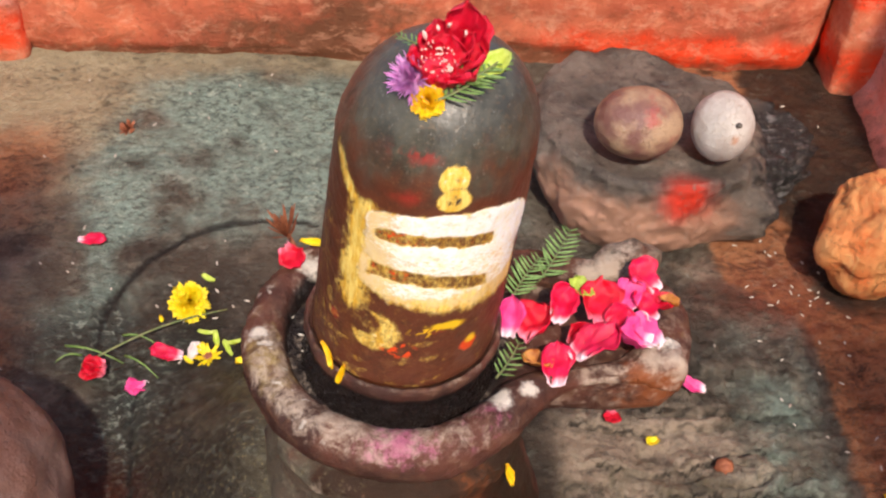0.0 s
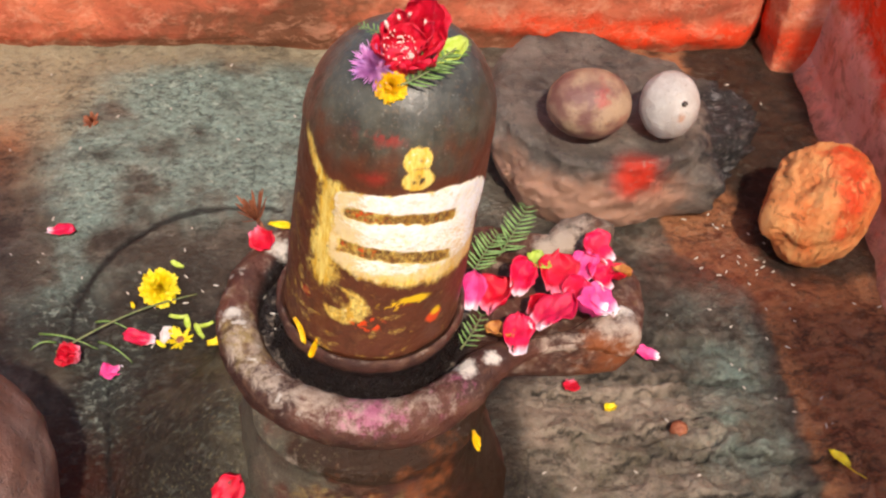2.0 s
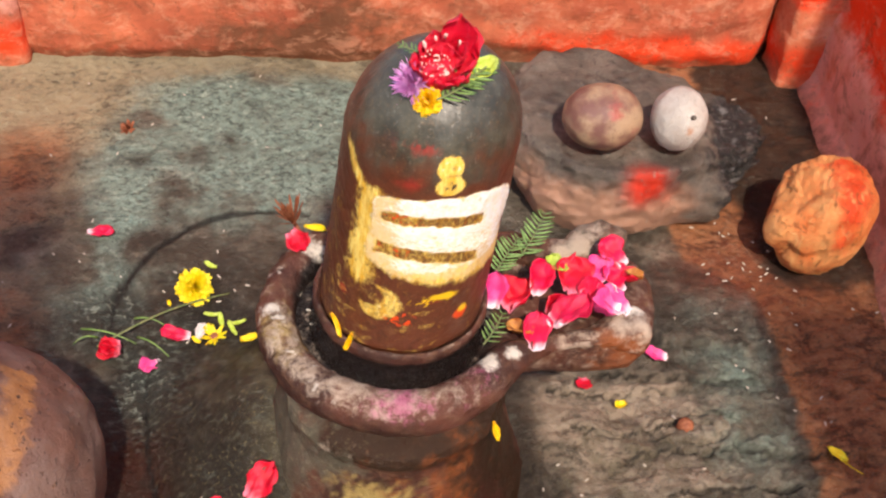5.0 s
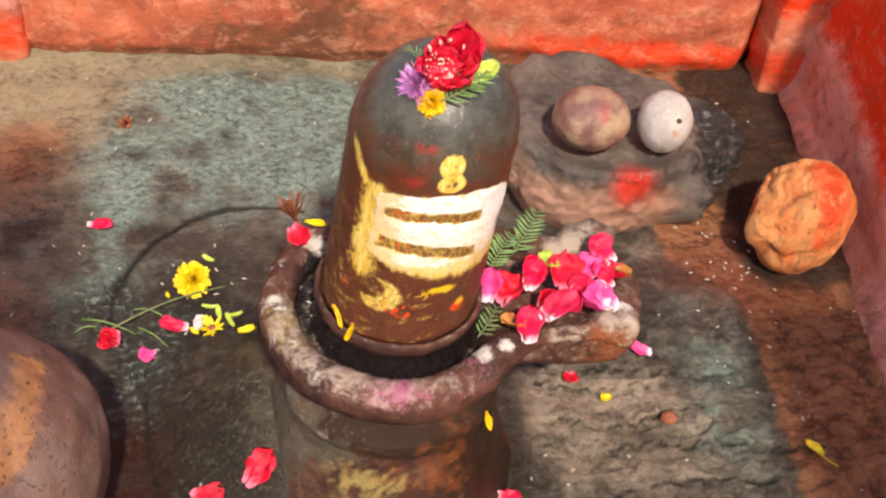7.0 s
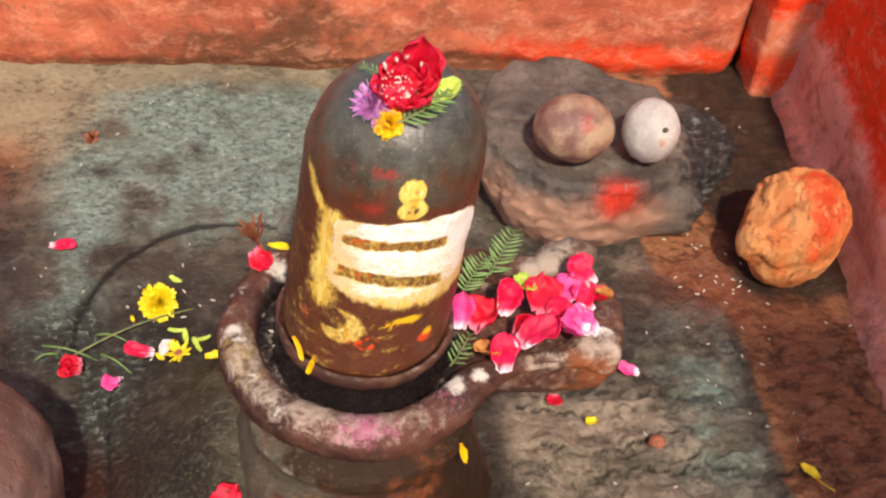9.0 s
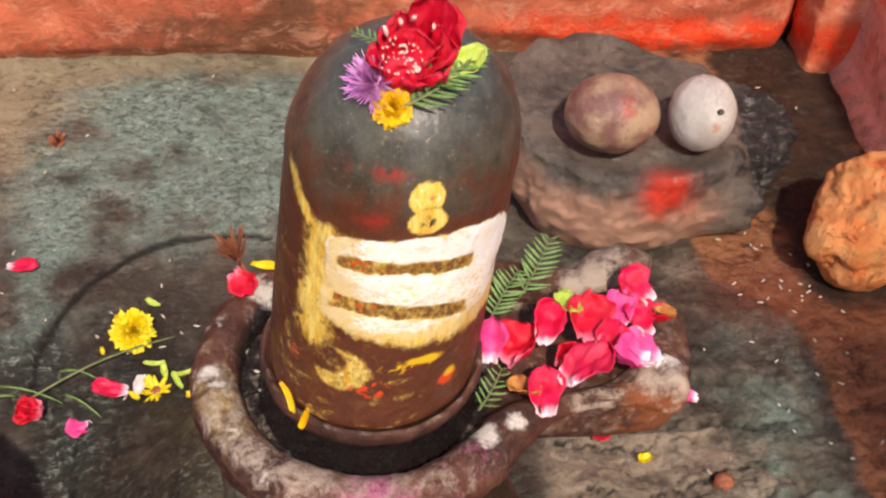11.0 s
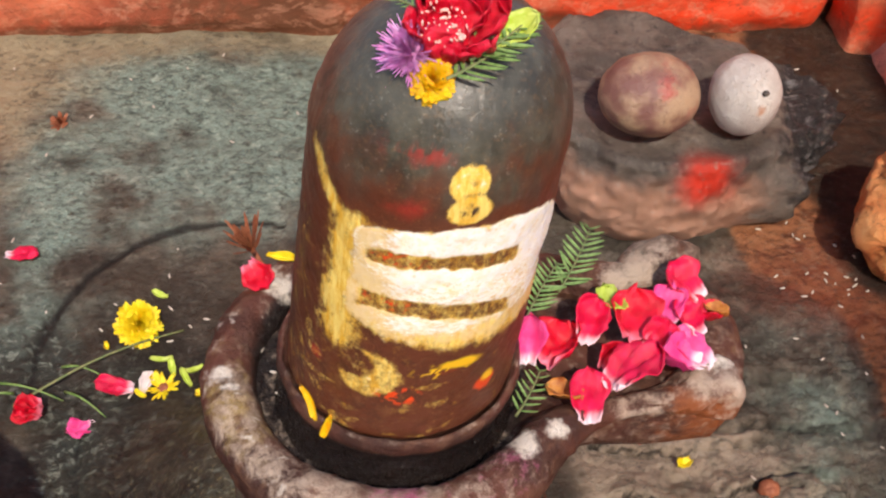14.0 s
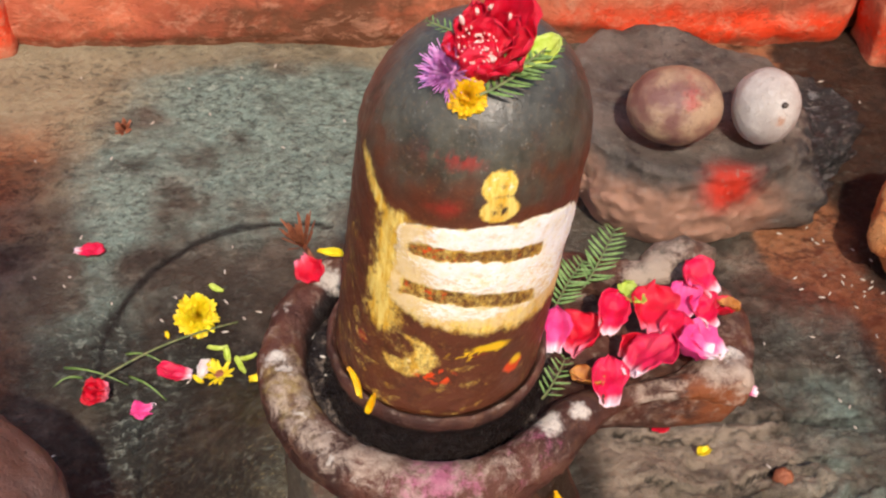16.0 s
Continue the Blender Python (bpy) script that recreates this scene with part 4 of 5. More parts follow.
EGG_BROWN = pebble_material("brown_pebble", (0.19, 0.085, 0.066), (0.42, 0.28, 0.17), (0.4, 0.07, 0.06), (0.13, 0.06, 0.052), 28, 0.3, 420)
EGG_WHITE = pebble_material("white_pebble", (0.46, 0.41, 0.36), (0.58, 0.54, 0.48), (0.5, 0.22, 0.1), (0.33, 0.24, 0.18), 40, 0.2, 420)
ORANGE_ROCK = daubed_material()
BOULDER = pebble_material("brown_boulder", (0.15, 0.068, 0.046), (0.185, 0.11, 0.085), (0.42, 0.17, 0.05), (0.1, 0.045, 0.036), 22, 0.9, 260)

build_flat_rock()
build_pebble("egg_stone", (0.268, 0.838, 0.1305), (0.039, 0.034, 0.0315), EGG_BROWN, "smooth brown egg-shaped stone lying on the flat stone", 0.02, red=[(0.1, 0.75, 0.3, 0.7), (0.7, 0.1, 0.3, 0.4)])
build_pebble("egg_stone", (0.343, 0.836, 0.1305), (0.0275, 0.029, 0.0325), EGG_WHITE, "smooth whitish egg-shaped stone lying on the flat stone", 0.02, red=[(0.1, 0.2, 0.22, 0.6)])
build_pebble("painted_stone", (0.488, 0.774, 0.061), (0.0495, 0.052, 0.066), ORANGE_ROCK, "lumpy stone daubed orange standing on the floor", 0.12, 3.2, red=[(0.2, 0.8, 0.45, 0.9), (0.1, 0.3, 0.35, 0.6), (-0.3, -0.6, 0.3, 0.3)], pits=0.1, ear=(-0.92, -0.34, 0.05), nu=120, nv=80, taper=0.16, cut=(-0.62, -0.1, 0.78))
build_pebble("round_boulder", (-0.26, 0.466, 0.094), (0.103, 0.1, 0.105), BOULDER, "rounded brown boulder with an ochre patch", 0.03, 10.0, red=[(0.5, 0.76, 0.17, 0.9), (0.7, 0.45, 0.3, 0.3)], nu=120, nv=80)
build_pebble("chip", (0.318, 0.566, 0.004), (0.008, 0.007, 0.006), DRY, "small brown chip lying in a knot of the rock", 0.2, nu=16, nv=10)
build_pebble("egg_mark", (0.3475, 0.8125, 0.151), (0.003, 0.0022, 0.0022), plain_material("dark_speck", (0.05, 0.04, 0.035), (0.1, 0.08, 0.06)), "dark speck stuck to the white egg-shaped stone", 0.3, nu=10, nv=8)


# ---- offerings ----
def petal_mesh(name, length, width, cup, curl, material, seed=0):
    nu, nv = 11, 13
    verts, tip = [], []
    for j in range(nv):
        t = j / (nv - 1)
        w = width / 2 * (0.46 + 0.54 * sstep(t, -0.1, 0.6)) * math.sqrt(max(0.0, 1 - max(0.0, (t - 0.5) / 0.5) ** 3.4))
        w = max(w, width * 0.05)
        for i in range(nu):
            s = 2 * i / (nu - 1) - 1
            x = s * w * (1 + 0.26 * fbm(t * 3.0, s * 1.5, seed))
            y = (t - 0.5) * length * (1 - 0.05 * s * s + 0.13 * fbm(s * 2.2, 3, seed + 2))
            z = cup * (s * s) * w / (width / 2) + curl * (2 * t - 1) ** 2 * (1 if t > 0.5 else 0.5)
            z += 0.14 * width * abs(s) * math.sin(seed * 1.7) + 0.19 * width * fbm(s * 1.6 + seed * 3.1, t * 1.8, seed) + 0.06 * width * fbm(s * 4 + seed, t * 3.5, seed + 5) * (0.3 + t)
            verts.append((x, y, z))
            tip.append(max(0.0, 1.15 - t * 2.3) * (0.9 + 0.2 * fbm(s * 2, t * 2, seed)))
    me_faces = rows_faces(nu, nv)
    ob = mesh(name, verts, me_faces, material, {"tip": tip})
    solid = ob.modifiers.new("thickness", "SOLIDIFY")
    solid.thickness = 0.0005
    return ob


def petal(x, y, z, turn, length, width, material, label, tilt=0.0, side=0.0, cup=0.004, curl=0.002, group="loose rose petals", seed=0):
    """turn: where the pale base points, in degrees from the east."""
    ob = petal_mesh("petal", length, width, cup, curl, material, seed)
    ob.matrix_world = Matrix.Translation((x, y, z)) @ pose(0, 0, 0, 0, 0, turn + 90) @ pose(0, 0, 0, tilt, side, 0)
    return tagged(ob, label, "petal", group)


def on_floor(x, y, lift=0.003):
    return floor_z(x, y) + lift


P_RED, P_ROSE, P_PINK = "fresh red petal", "pinkish-red rose petal with pale base", "pink rose petal with whitish base"
# on the floor
for x, y, turn, ln, wd, m, label, tilt in (
        (-0.213, 0.797, 175, 0.026, 0.016, ROSE, P_ROSE + " lying on the floor", 6),
        (-0.152, 0.641, 20, 0.019, 0.015, PINK, P_PINK + " lying on the floor", 4),
        (-0.132, 0.672, -12, 0.028, 0.018, ROSE, P_ROSE + " lying beside a yellow flower", 8),
        (-0.048, 0.487, 228, 0.034, 0.024, RED, P_RED + " lying near the pedestal", 34),
        (-0.089, 0.478, 190, 0.028, 0.02, RED, P_RED + " lying near the pedestal", 8),
        (0.158, 0.48, 160, 0.024, 0.018, ROSE, P_ROSE + " lying near the pedestal", 8),
        (0.234, 0.612, 90, 0.016, 0.014, RED, P_RED + " lying on the rock ledge", 12),
        (0.306, 0.643, -20, 0.022, 0.014, PINK, P_PINK + " lying under the spout", 5)):
    petal(x, y, on_floor(x, y, 0.005), turn, ln, wd, m, label, tilt, seed=int(abs(x) * 900))
for x, y, turn, ln, wd, label in ((-0.064, 0.648, 190, 0.016, 0.008, "yellow leaf-like petal lying by the pedestal"),
                                  (0.265, 0.592, 30, 0.013, 0.008, "faded yellow petal on the rock ledge"),
                                  (0.447, 0.532, -45, 0.02, 0.009, "yellow petal with a thin stalk on the floor")):
    petal(x, y, on_floor(x, y, 0.004), turn, ln, wd, YELLOW, label, 6, group="yellow petals", seed=int(x * 500) + 300)

# heap on the spout
for x, y, z, turn, ln, wd, m, label, tilt, side in (
        (0.141, 0.54, 0.196, 232, 0.038, 0.026, RED, P_ROSE, -8, -14),
        (0.157, 0.552, 0.203, 250, 0.036, 0.022, ROSE, P_ROSE, -20, 12),
        (0.181, 0.553, 0.206, 262, 0.042, 0.03, RED, P_RED, -14, 5),
        (0.176, 0.521, 0.202, 215, 0.05, 0.034, ROSE, P_ROSE, 4, -14),
        (0.2, 0.524, 0.2, 350, 0.03, 0.024, PINK, P_PINK, 14, 8),
        (0.15, 0.509, 0.195, 262, 0.04, 0.023, ROSE, P_ROSE, -12, 0),
        (0.214, 0.575, 0.206, 310, 0.034, 0.027, ROSE, P_ROSE, -14, 0),
        (0.203, 0.56, 0.203, 245, 0.036, 0.022, PINK, P_PINK, -10, -10),
        (0.213, 0.554, 0.2, 280, 0.032, 0.022, ROSE, P_ROSE, 0, 12),
        (0.209, 0.534, 0.198, 310, 0.038, 0.024, PINK, P_PINK, 4, 8),
        (0.1225, 0.541, 0.206, 262, 0.036, 0.018, PINK, P_PINK, 46, 0),
        (0.168, 0.537, 0.194, 240, 0.024, 0.018, RED, P_RED, 40, 25),
        (0.228, 0.558, 0.197, 20, 0.02, 0.014, RED, P_RED, 0, 0),
        (0.192, 0.54, 0.203, 240, 0.03, 0.022, ROSE, P_ROSE, 30, 18)):
    petal(x, y, z + 0.006, turn, ln * 0.76, wd * 0.86, m, label + " on the spout", abs(tilt) + 2, side, 0.009, 0.005, "petals heaped on the spout", int(x * 3000))
for x, y, z, ln, label in ((0.229, 0.557, 0.203, 0.014, "curled dry orange petal on the heap"), (0.139, 0.513, 0.193, 0.02, "curled dry orange petal on the spout")):
    ob = petal_mesh("dry_petal", ln, ln * 0.7, 0.005, 0.004, DRY_ORANGE, 5)
    ob.matrix_world = pose(x, y, z + 0.004, -10, 10, 60)
    tagged(ob, label, "petal", "dry petals")
ob = petal_mesh("pale_leaf", 0.024, 0.014, 0.003, 0.004, LIME, 3)
ob.matrix_world = pose(0.171, 0.562, 0.215, -20, 10, 10)
tagged(ob, "small pale green leaf tucked among the petals", "leaf")
# on the rim
petal(-0.0185, 0.594, 0.207, 120, 0.019, 0.015, RED, "red petal lying on the rim beside the shaft", -20, 25, seed=71)
petal(-0.006, 0.607, 0.207, 165, 0.017, 0.005, YELLOW, "yellow petal lying on the rim", 0, 20, group="yellow petals", seed=72)
for (x, y, z), (u, v, w), wd in (((0.0094, 0.4861, 0.2400), (0.0155, 0.4789, 0.2273), 0.0021), ((0.0173, 0.4776, 0.2328), (0.0143, 0.4792, 0.2166), 0.003), ((0.1255, 0.4803, 0.1235), (0.1293, 0.4768, 0.11), 0.0065)):
    ob = petal_mesh("petal", 0.018, wd, 0.003, 0.003, AMBER, int(x * 4000))
    along = Vector((u - x, v - y, w - z)).normalized()
    out = Vector((x - 0.053, y - 0.531, 0.02)).normalized()
    across = along.cross(out).normalized()
    ob.matrix_world = Matrix.Translation((x, y, z)) @ Matrix((across, along, across.cross(along))).transposed().to_4x4()
    tagged(ob, "narrow yellow petal leaning against the collar in the basin" if z > 0.2 else "yellow petal stuck to the pedestal below its rim", "petal", "yellow petals")



def blades(count, length, width, spread, rise, seed, droop=0.0, inner=0.15):
    """A tuft of narrow petals, as one bmesh."""
    rnd = random.Random(seed)
    bm = bmesh.new()
    for _ in range(count):
        a = rnd.uniform(0, 2 * math.pi)
        e = radians(rnd.uniform(*rise))
        ln = length * rnd.uniform(0.5, 1.1)
        d = Vector((math.cos(a) * math.cos(e) * spread, math.sin(a) * math.cos(e) * spread, math.sin(e))).normalized()
        s = Vector((-math.sin(a), math.cos(a), rnd.uniform(-0.3, 0.3))).normalized() * width * rnd.uniform(0.7, 1.2)
        up = d.cross(s).normalized() * width * 0.25
        prev = None
        for t, w in ((inner, 0.4), (0.5, 0.95), (0.8, 1.0), (1.0, 0.35)):
            c = d * ln * t - Vector((0, 0, droop * ln * t * t))
            row = [bm.verts.new(c - s * w), bm.verts.new(c + up * w), bm.verts.new(c + s * w)]
            if prev:
                bm.faces.new((prev[0], prev[1], row[1], row[0]))
                bm.faces.new((prev[1], prev[2], row[2], row[1]))
            prev = row
    return bm


def flower(name, label, place, material, length, width, count, seed, tilt=(0, 0, 0), core=None, rise=(5, 80), group="", heart=0.36):
    top = tagged(new(name), label, "flower", group)
    part("petals", blades(count, length, width, 1.0, rise, seed), material, top)
    bm = bmesh.new()
    bmesh.ops.create_icosphere(bm, subdivisions=3, radius=length * heart)
    for v in bm.verts:
        v.co *= 1 + 0.25 * fbm(v.co.x * 300, v.co.y * 300, v.co.z * 300)
        v.co.z *= 0.7
    part("centre", bm, core or material, top)
    top.matrix_world = pose(*place, *tilt)
    return top


def twig(name, points, r0, r1, material, label="", parent=None, category=""):
    verts, faces = tube(points, [r0 + (r1 - r0) * k / (len(points) - 1) for k in range(len(points))], 6)
    ob = mesh(name, verts, faces, material, None, parent)
    return tagged(ob, label, category) if label else ob


def leaflet_mesh(length, width):
    verts, nv = [], 6
    for j in range(nv):
        t = j / (nv - 1)
        w = width * (0.25 + 0.75 * math.sin(math.pi * min(1, t * 0.9 + 0.1)) ** 0.7)
        for s, up in ((-1, 0.15), (0, -0.1), (1, 0.15)):
            verts.append((s * w / 2, t * length, up * width + 0.1 * length * t * t))
    me = bpy.data.meshes.new("leaflet")
    me.from_pydata(verts, [], rows_faces(3, nv))
    me.materials.append(LEAF)
    me.polygons.foreach_set("use_smooth", [True] * len(me.polygons))
    return me


def fern(label, base, head, length, pairs, rise=0.0, bend=0.0, leaf=0.014, seed=0):
    """A feathery sprig: head is its heading in degrees from the east."""
    rnd = random.Random(seed)
    top = tagged(new("fern_sprig"), label, "sprig", "fern sprigs")
    me = leaflet_mesh(leaf, leaf * 0.15)
    pts = [Vector((length * t, bend * t * t, 0.004 + length * t * math.tan(radians(rise)))) for t in np.linspace(0, 1, 9)]
    twig("stalk", pts, 0.0008, 0.0003, STEM, "", top)
    for k in range(pairs):
        t = 0.12 + 0.85 * k / (pairs - 1)
        p = Vector((length * t, bend * t * t, 0.004 + length * t * math.tan(radians(rise))))
        size = math.sin(math.pi * (0.25 + 0.68 * t)) ** 0.6
        for side in (1, -1):
            ob = new("leaflet", me)
            ob.parent = top
            turn = -90 + side * (58 + rnd.uniform(-6, 6)) + math.degrees(2 * bend * t / length)
            ob.matrix_local = Matrix.Translation(p) @ pose(0, 0, 0, rnd.uniform(-6, 14), rnd.uniform(-15, 15), turn) @ Matrix.Scale(size * rnd.uniform(0.85, 1.1), 4)
    top.matrix_world = pose(*base, 0, 0, head)
    return top


fern("green feathery sprig lying on the back of the spout", (0.145, 0.576, 0.203), 56, 0.052, 11, 4, 0.004, 0.0145, 1)
fern("green feathery sprig lying against the shaft", (0.124, 0.556, 0.206), 64, 0.044, 11, 2, -0.004, 0.0135, 2)
fern("small green sprig tucked at the foot of the shaft", (0.112, 0.502, 0.193), 50, 0.03, 7, 8, 0.004, 0.01, 3)

# on top of the shaft
TOP = Vector((0.068, 0.5276, 0.43))
fern("green feathery sprig lying on top of the linga", (0.06, 0.4905, 0.4195), 22, 0.042, 11, 9, 0.012, 0.012, 4)
fern("green feathery sprig lying on top of the linga", (0.07, 0.497, 0.4235), 30, 0.032, 9, 6, 0.006, 0.012, 5)
fern("tip of a green sprig behind the red flower", (0.056, 0.524, 0.426), 155, 0.016, 6, 8, 0.0, 0.006, 6)
bloom = tagged(new("red_flower"), "large red blossom with cream-flecked middle on the linga", "flower")
for k, (turn, lean, ln, wd, dx, dy, dz) in enumerate(((-6, 74, 0.056, 0.034, 0.017, 0.014, 0.032), (-34, 62, 0.046, 0.028, 0.025, 0.01, 0.024), (24, 60, 0.036, 0.026, -0.002, 0.014, 0.02),
                                                      (-95, 38, 0.036, 0.026, 0.022, -0.004, 0.012), (100, 34, 0.034, 0.028, -0.014, -0.002, 0.01), (170, 40, 0.034, 0.026, 0.004, -0.016, 0.004),
                                                      (-150, 48, 0.038, 0.026, 0.018, -0.014, 0.004), (140, 42, 0.03, 0.026, -0.01, -0.01, 0.01), (-20, 66, 0.03, 0.028, 0.006, 0.004, 0.02),
                                                      (60, 58, 0.026, 0.022, -0.012, 0.008, 0.02), (-60, 56, 0.03, 0.022, 0.02, 0.004, 0.022))):
    ob = petal_mesh("petal", ln, wd, 0.006, 0.004, RED, 20 + k)
    ob.parent = bloom
    ob.matrix_local = Matrix.Translation((dx, dy, dz)) @ pose(0, 0, 0, 0, 0, turn) @ pose(0, 0, 0, lean, 0, 0)
rnd = random.Random(4)
bm = bmesh.new()
for _ in range(60):
    a, r = rnd.uniform(0, 6.28), 0.014 * math.sqrt(rnd.random())
    m = pose(-0.004 + r * math.cos(a), -0.008 + r * math.sin(a), 0.02 + 0.3 * r * math.sin(a) + rnd.uniform(0, 0.006), rnd.uniform(0, 90), rnd.uniform(0, 90), rnd.uniform(0, 90))
    bmesh.ops.create_icosphere(bm, subdivisions=1, radius=rnd.uniform(0.0006, 0.0013), matrix=m @ Matrix.Diagonal((rnd.uniform(0.6, 3.0), 1, rnd.uniform(0.4, 1), 1)))
for x, y, z, r in ((-0.014, 0.004, 0.036, 0.003), (-0.004, 0.008, 0.041, 0.0026), (0.004, 0.006, 0.043, 0.0032), (0.017, 0.0, 0.044, 0.0028), (0.006, -0.018, 0.022, 0.003), (0.002, -0.013, 0.027, 0.0024)):
    lump = bmesh.ops.create_icosphere(bm, subdivisions=2, radius=r * 0.62, matrix=Matrix.Translation((x, y, z)))
    for v in lump["verts"]:
        v.co += Vector((x, y, z)).normalized() * 1.7 * r * fbm(v.co.x * 300, v.co.y * 300, v.co.z * 300)
part("pollen", bm, CREAM, bloom, "cream flecks in the middle of the blossom")
bm = bmesh.new()
bmesh.ops.create_icosphere(bm, subdivisions=3, radius=0.015)
for v in bm.verts:
    v.co = v.co * (1 + 0.3 * fbm(v.co.x * 120, v.co.y * 120, v.co.z * 120)) + Vector((-0.002, -0.006, 0.01))
part("heart", bm, RED, bloom)
bloom.matrix_world = pose(0.063, 0.511, 0.4245, 8, 0, 0) @ Matrix.Scale(0.62, 4)
flower("mauve_flower", "shaggy mauve blossom with thread-like petals on the linga", (0.051, 0.506, 0.423), MAUVE, 0.0148, 0.0004, 700, 11, (25, -25, 0), rise=(-20, 90), heart=0.5)
flower("marigold", "small amber marigold lying on the linga", (0.057, 0.4955, 0.419), AMBER, 0.0088, 0.0012, 500, 12, (35, -5, 0), rise=(-20, 90), heart=0.92)
ob = petal_mesh("lime_leaf", 0.019, 0.011, 0.004, 0.005, LIME, 9)
ob.matrix_world = pose(0.089, 0.511, 0.428, 20, 15, -60)
tagged(ob, "lime green leaf lying beside the red blossom", "leaf")

# spray of flowers on the floor by the pedestal
flower("yellow_flower", "bright yellow many-petalled flower lying on the floor", (-0.118, 0.72, 0.018), YELLOW, 0.0178, 0.0021, 420, 21, (30, 12, 0), rise=(-12, 90), heart=0.84)
flower("yellow_flower", "small faded yellow flower lying on the floor", (-0.097, 0.667, 0.01), YELLOW, 0.013, 0.0011, 46, 22, (5, 0, 0), DRY, (5, 35))
for k, (x, y, turn) in enumerate(((-0.113, 0.662, 60), (-0.081, 0.668, 30), (-0.106, 0.752, 70), (-0.14, 0.706, 200), (-0.1, 0.69, 100), (-0.092, 0.681, 15), (-0.104, 0.676, 150), (-0.076, 0.676, 120))):
    ob = petal_mesh("leaf_scrap", 0.009 + 0.0035 * (k * 5 % 3), 0.003 + 0.0009 * (k * 7 % 3), 0.003, 0.004, LIME if k % 3 else YELLOW, 40 + k)
    ob.matrix_world = pose(x, y, on_floor(x, y, 0.004), 5, 5, turn)
    tagged(ob, "small lime green leaf scrap on the floor", "leaf", "leaf scraps")
petal(-0.109, 0.672, on_floor(-0.109, 0.672, 0.005), 250, 0.018, 0.01, PALE, "whitish petal scrap lying beside a yellow flower", 10, group="leaf scraps", seed=88)
twig("stem", [(-0.198 + 0.112 * t, 0.655 + 0.062 * t + 0.004 * math.sin(3 * t), 0.012 + 0.006 * math.sin(3.1 * t)) for t in np.linspace(0, 1, 12)], 0.0011, 0.0008, STEM, "thin green stem lying on the floor", None, "stem")
for a, b in (((-0.215, 0.678), (-0.165, 0.66)), ((-0.165, 0.668), (-0.135, 0.645)), ((-0.2, 0.668), (-0.22, 0.66)), ((-0.17, 0.69), (-0.14, 0.68))):
    twig("grass_blade", [(a[0] + (b[0] - a[0]) * t, a[1] + (b[1] - a[1]) * t, 0.009 + 0.006 * math.sin(3.1 * t)) for t in np.linspace(0, 1, 6)], 0.0012, 0.0004, LEAF, "thin green grass blade on the floor", None, "grass")
bud = tagged(new("rose_bud"), "dark red rosebud lying on the floor", "bud")
for k in range(4):
    ob = petal_mesh("petal", 0.026, 0.024, 0.009, 0.003, RED, 60 + k)
    ob.parent = bud
    ob.matrix_local = pose(0, 0, 0.004 + 0.002 * k, 0, 0, 0) @ pose(0, 0, 0, 0, -30 + 20 * k, 8 * k)
bud.matrix_world = pose(-0.186, 0.65, 0.009, 0, 0, 70) @ Matrix.Scale(0.72, 4)
# dried things
dry = tagged(new("dried_flower"), "withered brown flower head with papery petals on the rim", "flower")
part("petals", blades(40, 0.03, 0.0015, 0.5, (30, 88), 31), DRY, dry)
twig("stalk", [(0, 0, 0.004), (0.006, -0.012, 0.0), (0.01, -0.022, -0.004)], 0.002, 0.001, DRY, "", dry)
dry.matrix_world = pose(-0.022, 0.612, 0.208, 14, -16, 0) @ Matrix.Scale(0.85, 4)
flower("dried_flower", "shrivelled reddish-brown flower scrap on the floor", (-0.203, 0.951, 0.013), DRY, 0.011, 0.0014, 60, 37, (20, -15, 0), rise=(10, 88), heart=0.3)
twig("stalk_scrap", [(0.45, 0.528, on_floor(0.45, 0.528, 0.003)), (0.456, 0.519, on_floor(0.456, 0.519, 0.005)), (0.463, 0.511, on_floor(0.463, 0.511, 0.003))], 0.0008, 0.0005, YELLOW, "thin yellow stalk on the floor", None, "stalk")


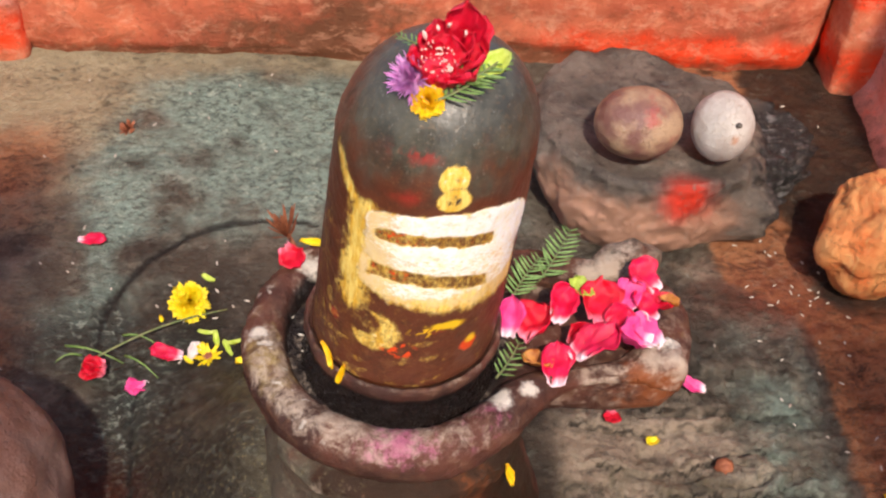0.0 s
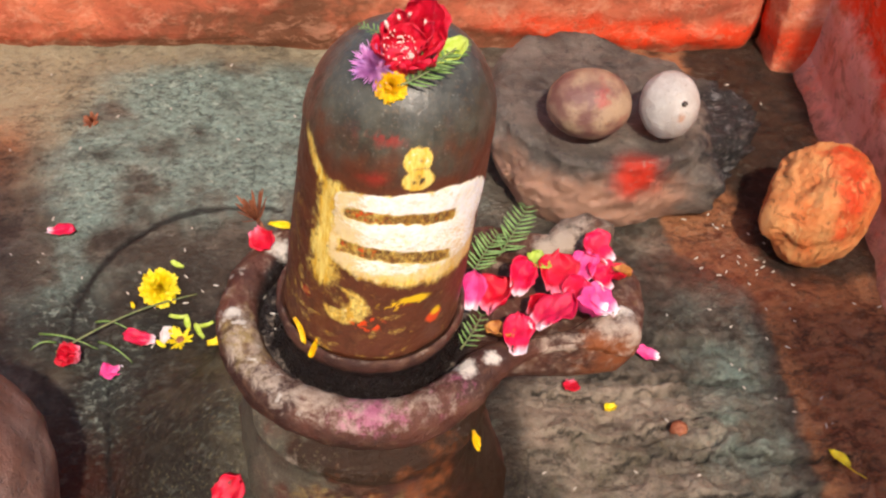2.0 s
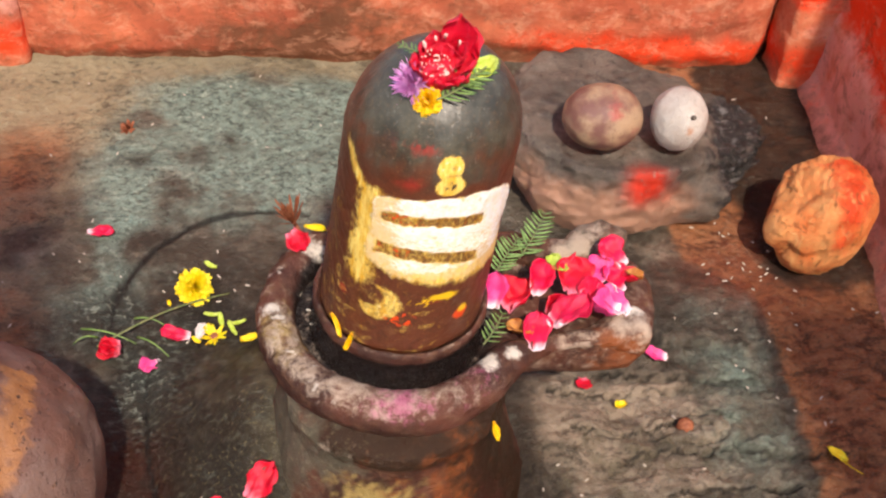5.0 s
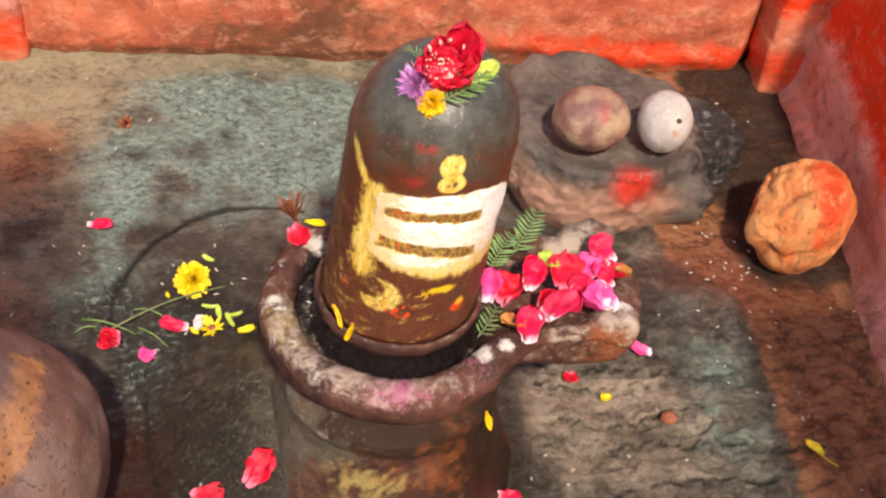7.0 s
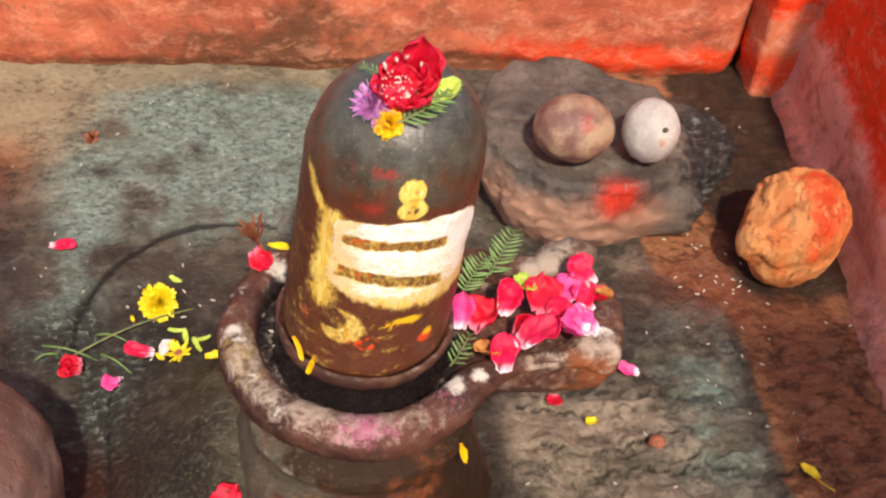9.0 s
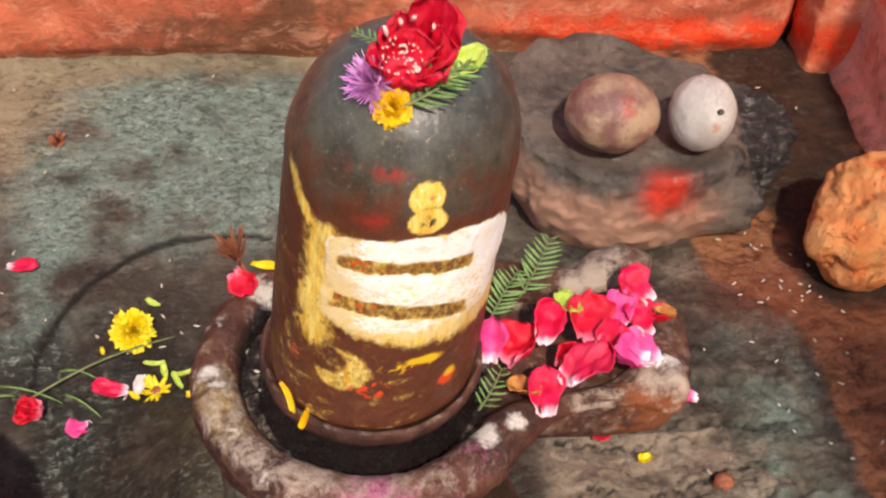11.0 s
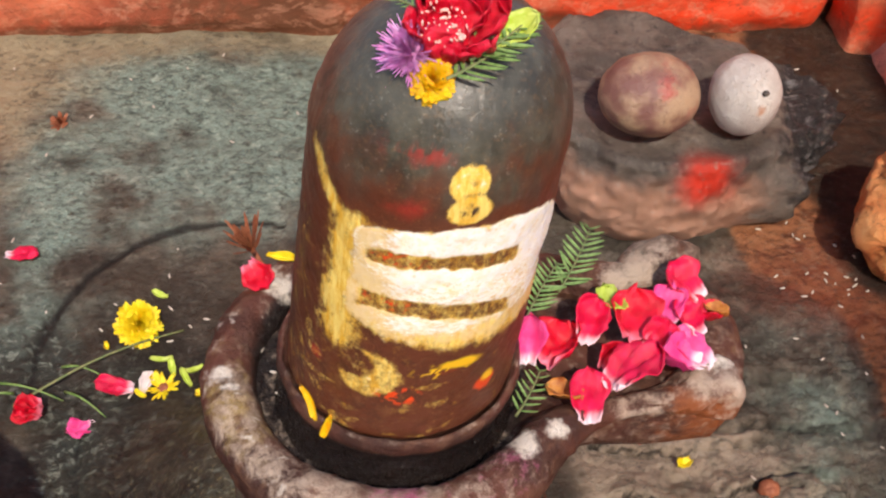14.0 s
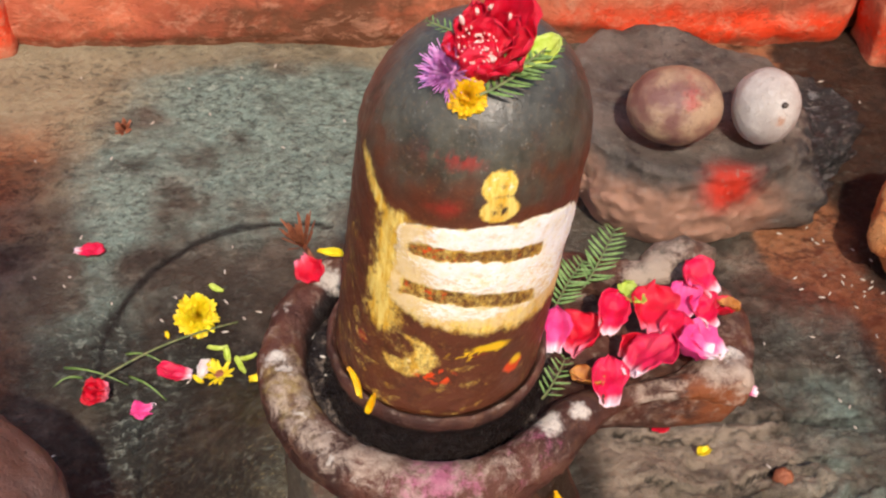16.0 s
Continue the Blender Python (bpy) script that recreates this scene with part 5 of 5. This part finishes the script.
# ---- scattered rice ----
def rice(name, spots, label, seed):
    rnd = random.Random(seed)
    verts, faces = [], []
    for x, y, z in spots:
        m = pose(x, y, z, rnd.uniform(-20, 20), rnd.uniform(-20, 20), rnd.uniform(0, 360))
        start, ln = len(verts), rnd.uniform(0.0016, 0.003)
        for j, (t, w) in enumerate(((-1, 0.25), (-0.5, 0.85), (0.5, 0.9), (1, 0.3))):
            for i in range(6):
                a = 2 * math.pi * i / 6
                verts.append(m @ Vector((t * ln, math.cos(a) * w * 0.0009, math.sin(a) * w * 0.0008)))
        faces += [tuple(start + q for q in f) for f in rows_faces(6, 4, True)]
        faces += [tuple(start + i for i in range(6))[::-1], tuple(start + 18 + i for i in range(6))]
    return tagged(mesh(name, verts, faces, RICE), label, "rice", kind="stuff")


rnd = random.Random(9)
spots = []
for _ in range(70):
    x, y = rnd.uniform(-0.3, 0.56), rnd.uniform(0.42, 1.05)
    if math.hypot(x - 0.053, y - 0.536) > 0.125 and math.hypot((x - 0.3) / 1.3, y - 0.87) > 0.115 and math.hypot(x + 0.26, y - 0.466) > 0.1:
        spots.append((x, y, on_floor(x, y, 0.001)))
for cx, cy, count, s in ((0.43, 0.75, 14, 0.022), (0.42, 0.7, 5, 0.035), (0.47, 0.98, 12, 0.03), (0.49, 0.69, 6, 0.03), (0.4, 0.79, 7, 0.02), (-0.1, 0.72, 10, 0.04), (0.4, 0.6, 6, 0.03)):
    for _ in range(count):
        x, y = rnd.gauss(cx, s), rnd.gauss(cy, s * 0.7)
        spots.append((x, y, on_floor(x, y, 0.001)))
rice("rice_grains", spots, "white rice grains scattered over the floor", 1)
basin = [(-0.007, 0.529), (-0.017, 0.555), (-0.001, 0.51), (0.013, 0.496), (-0.011, 0.54), (-0.008, 0.526), (0.002, 0.506), (0.03, 0.459), (0.06, 0.457)]
rice("rice_grains", [(x, y, 0.1915) for x, y in basin], "white rice grains lying in the dark basin", 2)
rice("rice_grains", [(0.098, 0.512, 0.413), (0.1, 0.508, 0.41), (0.093, 0.5, 0.408)], "white rice grains sprinkled on the linga", 3)
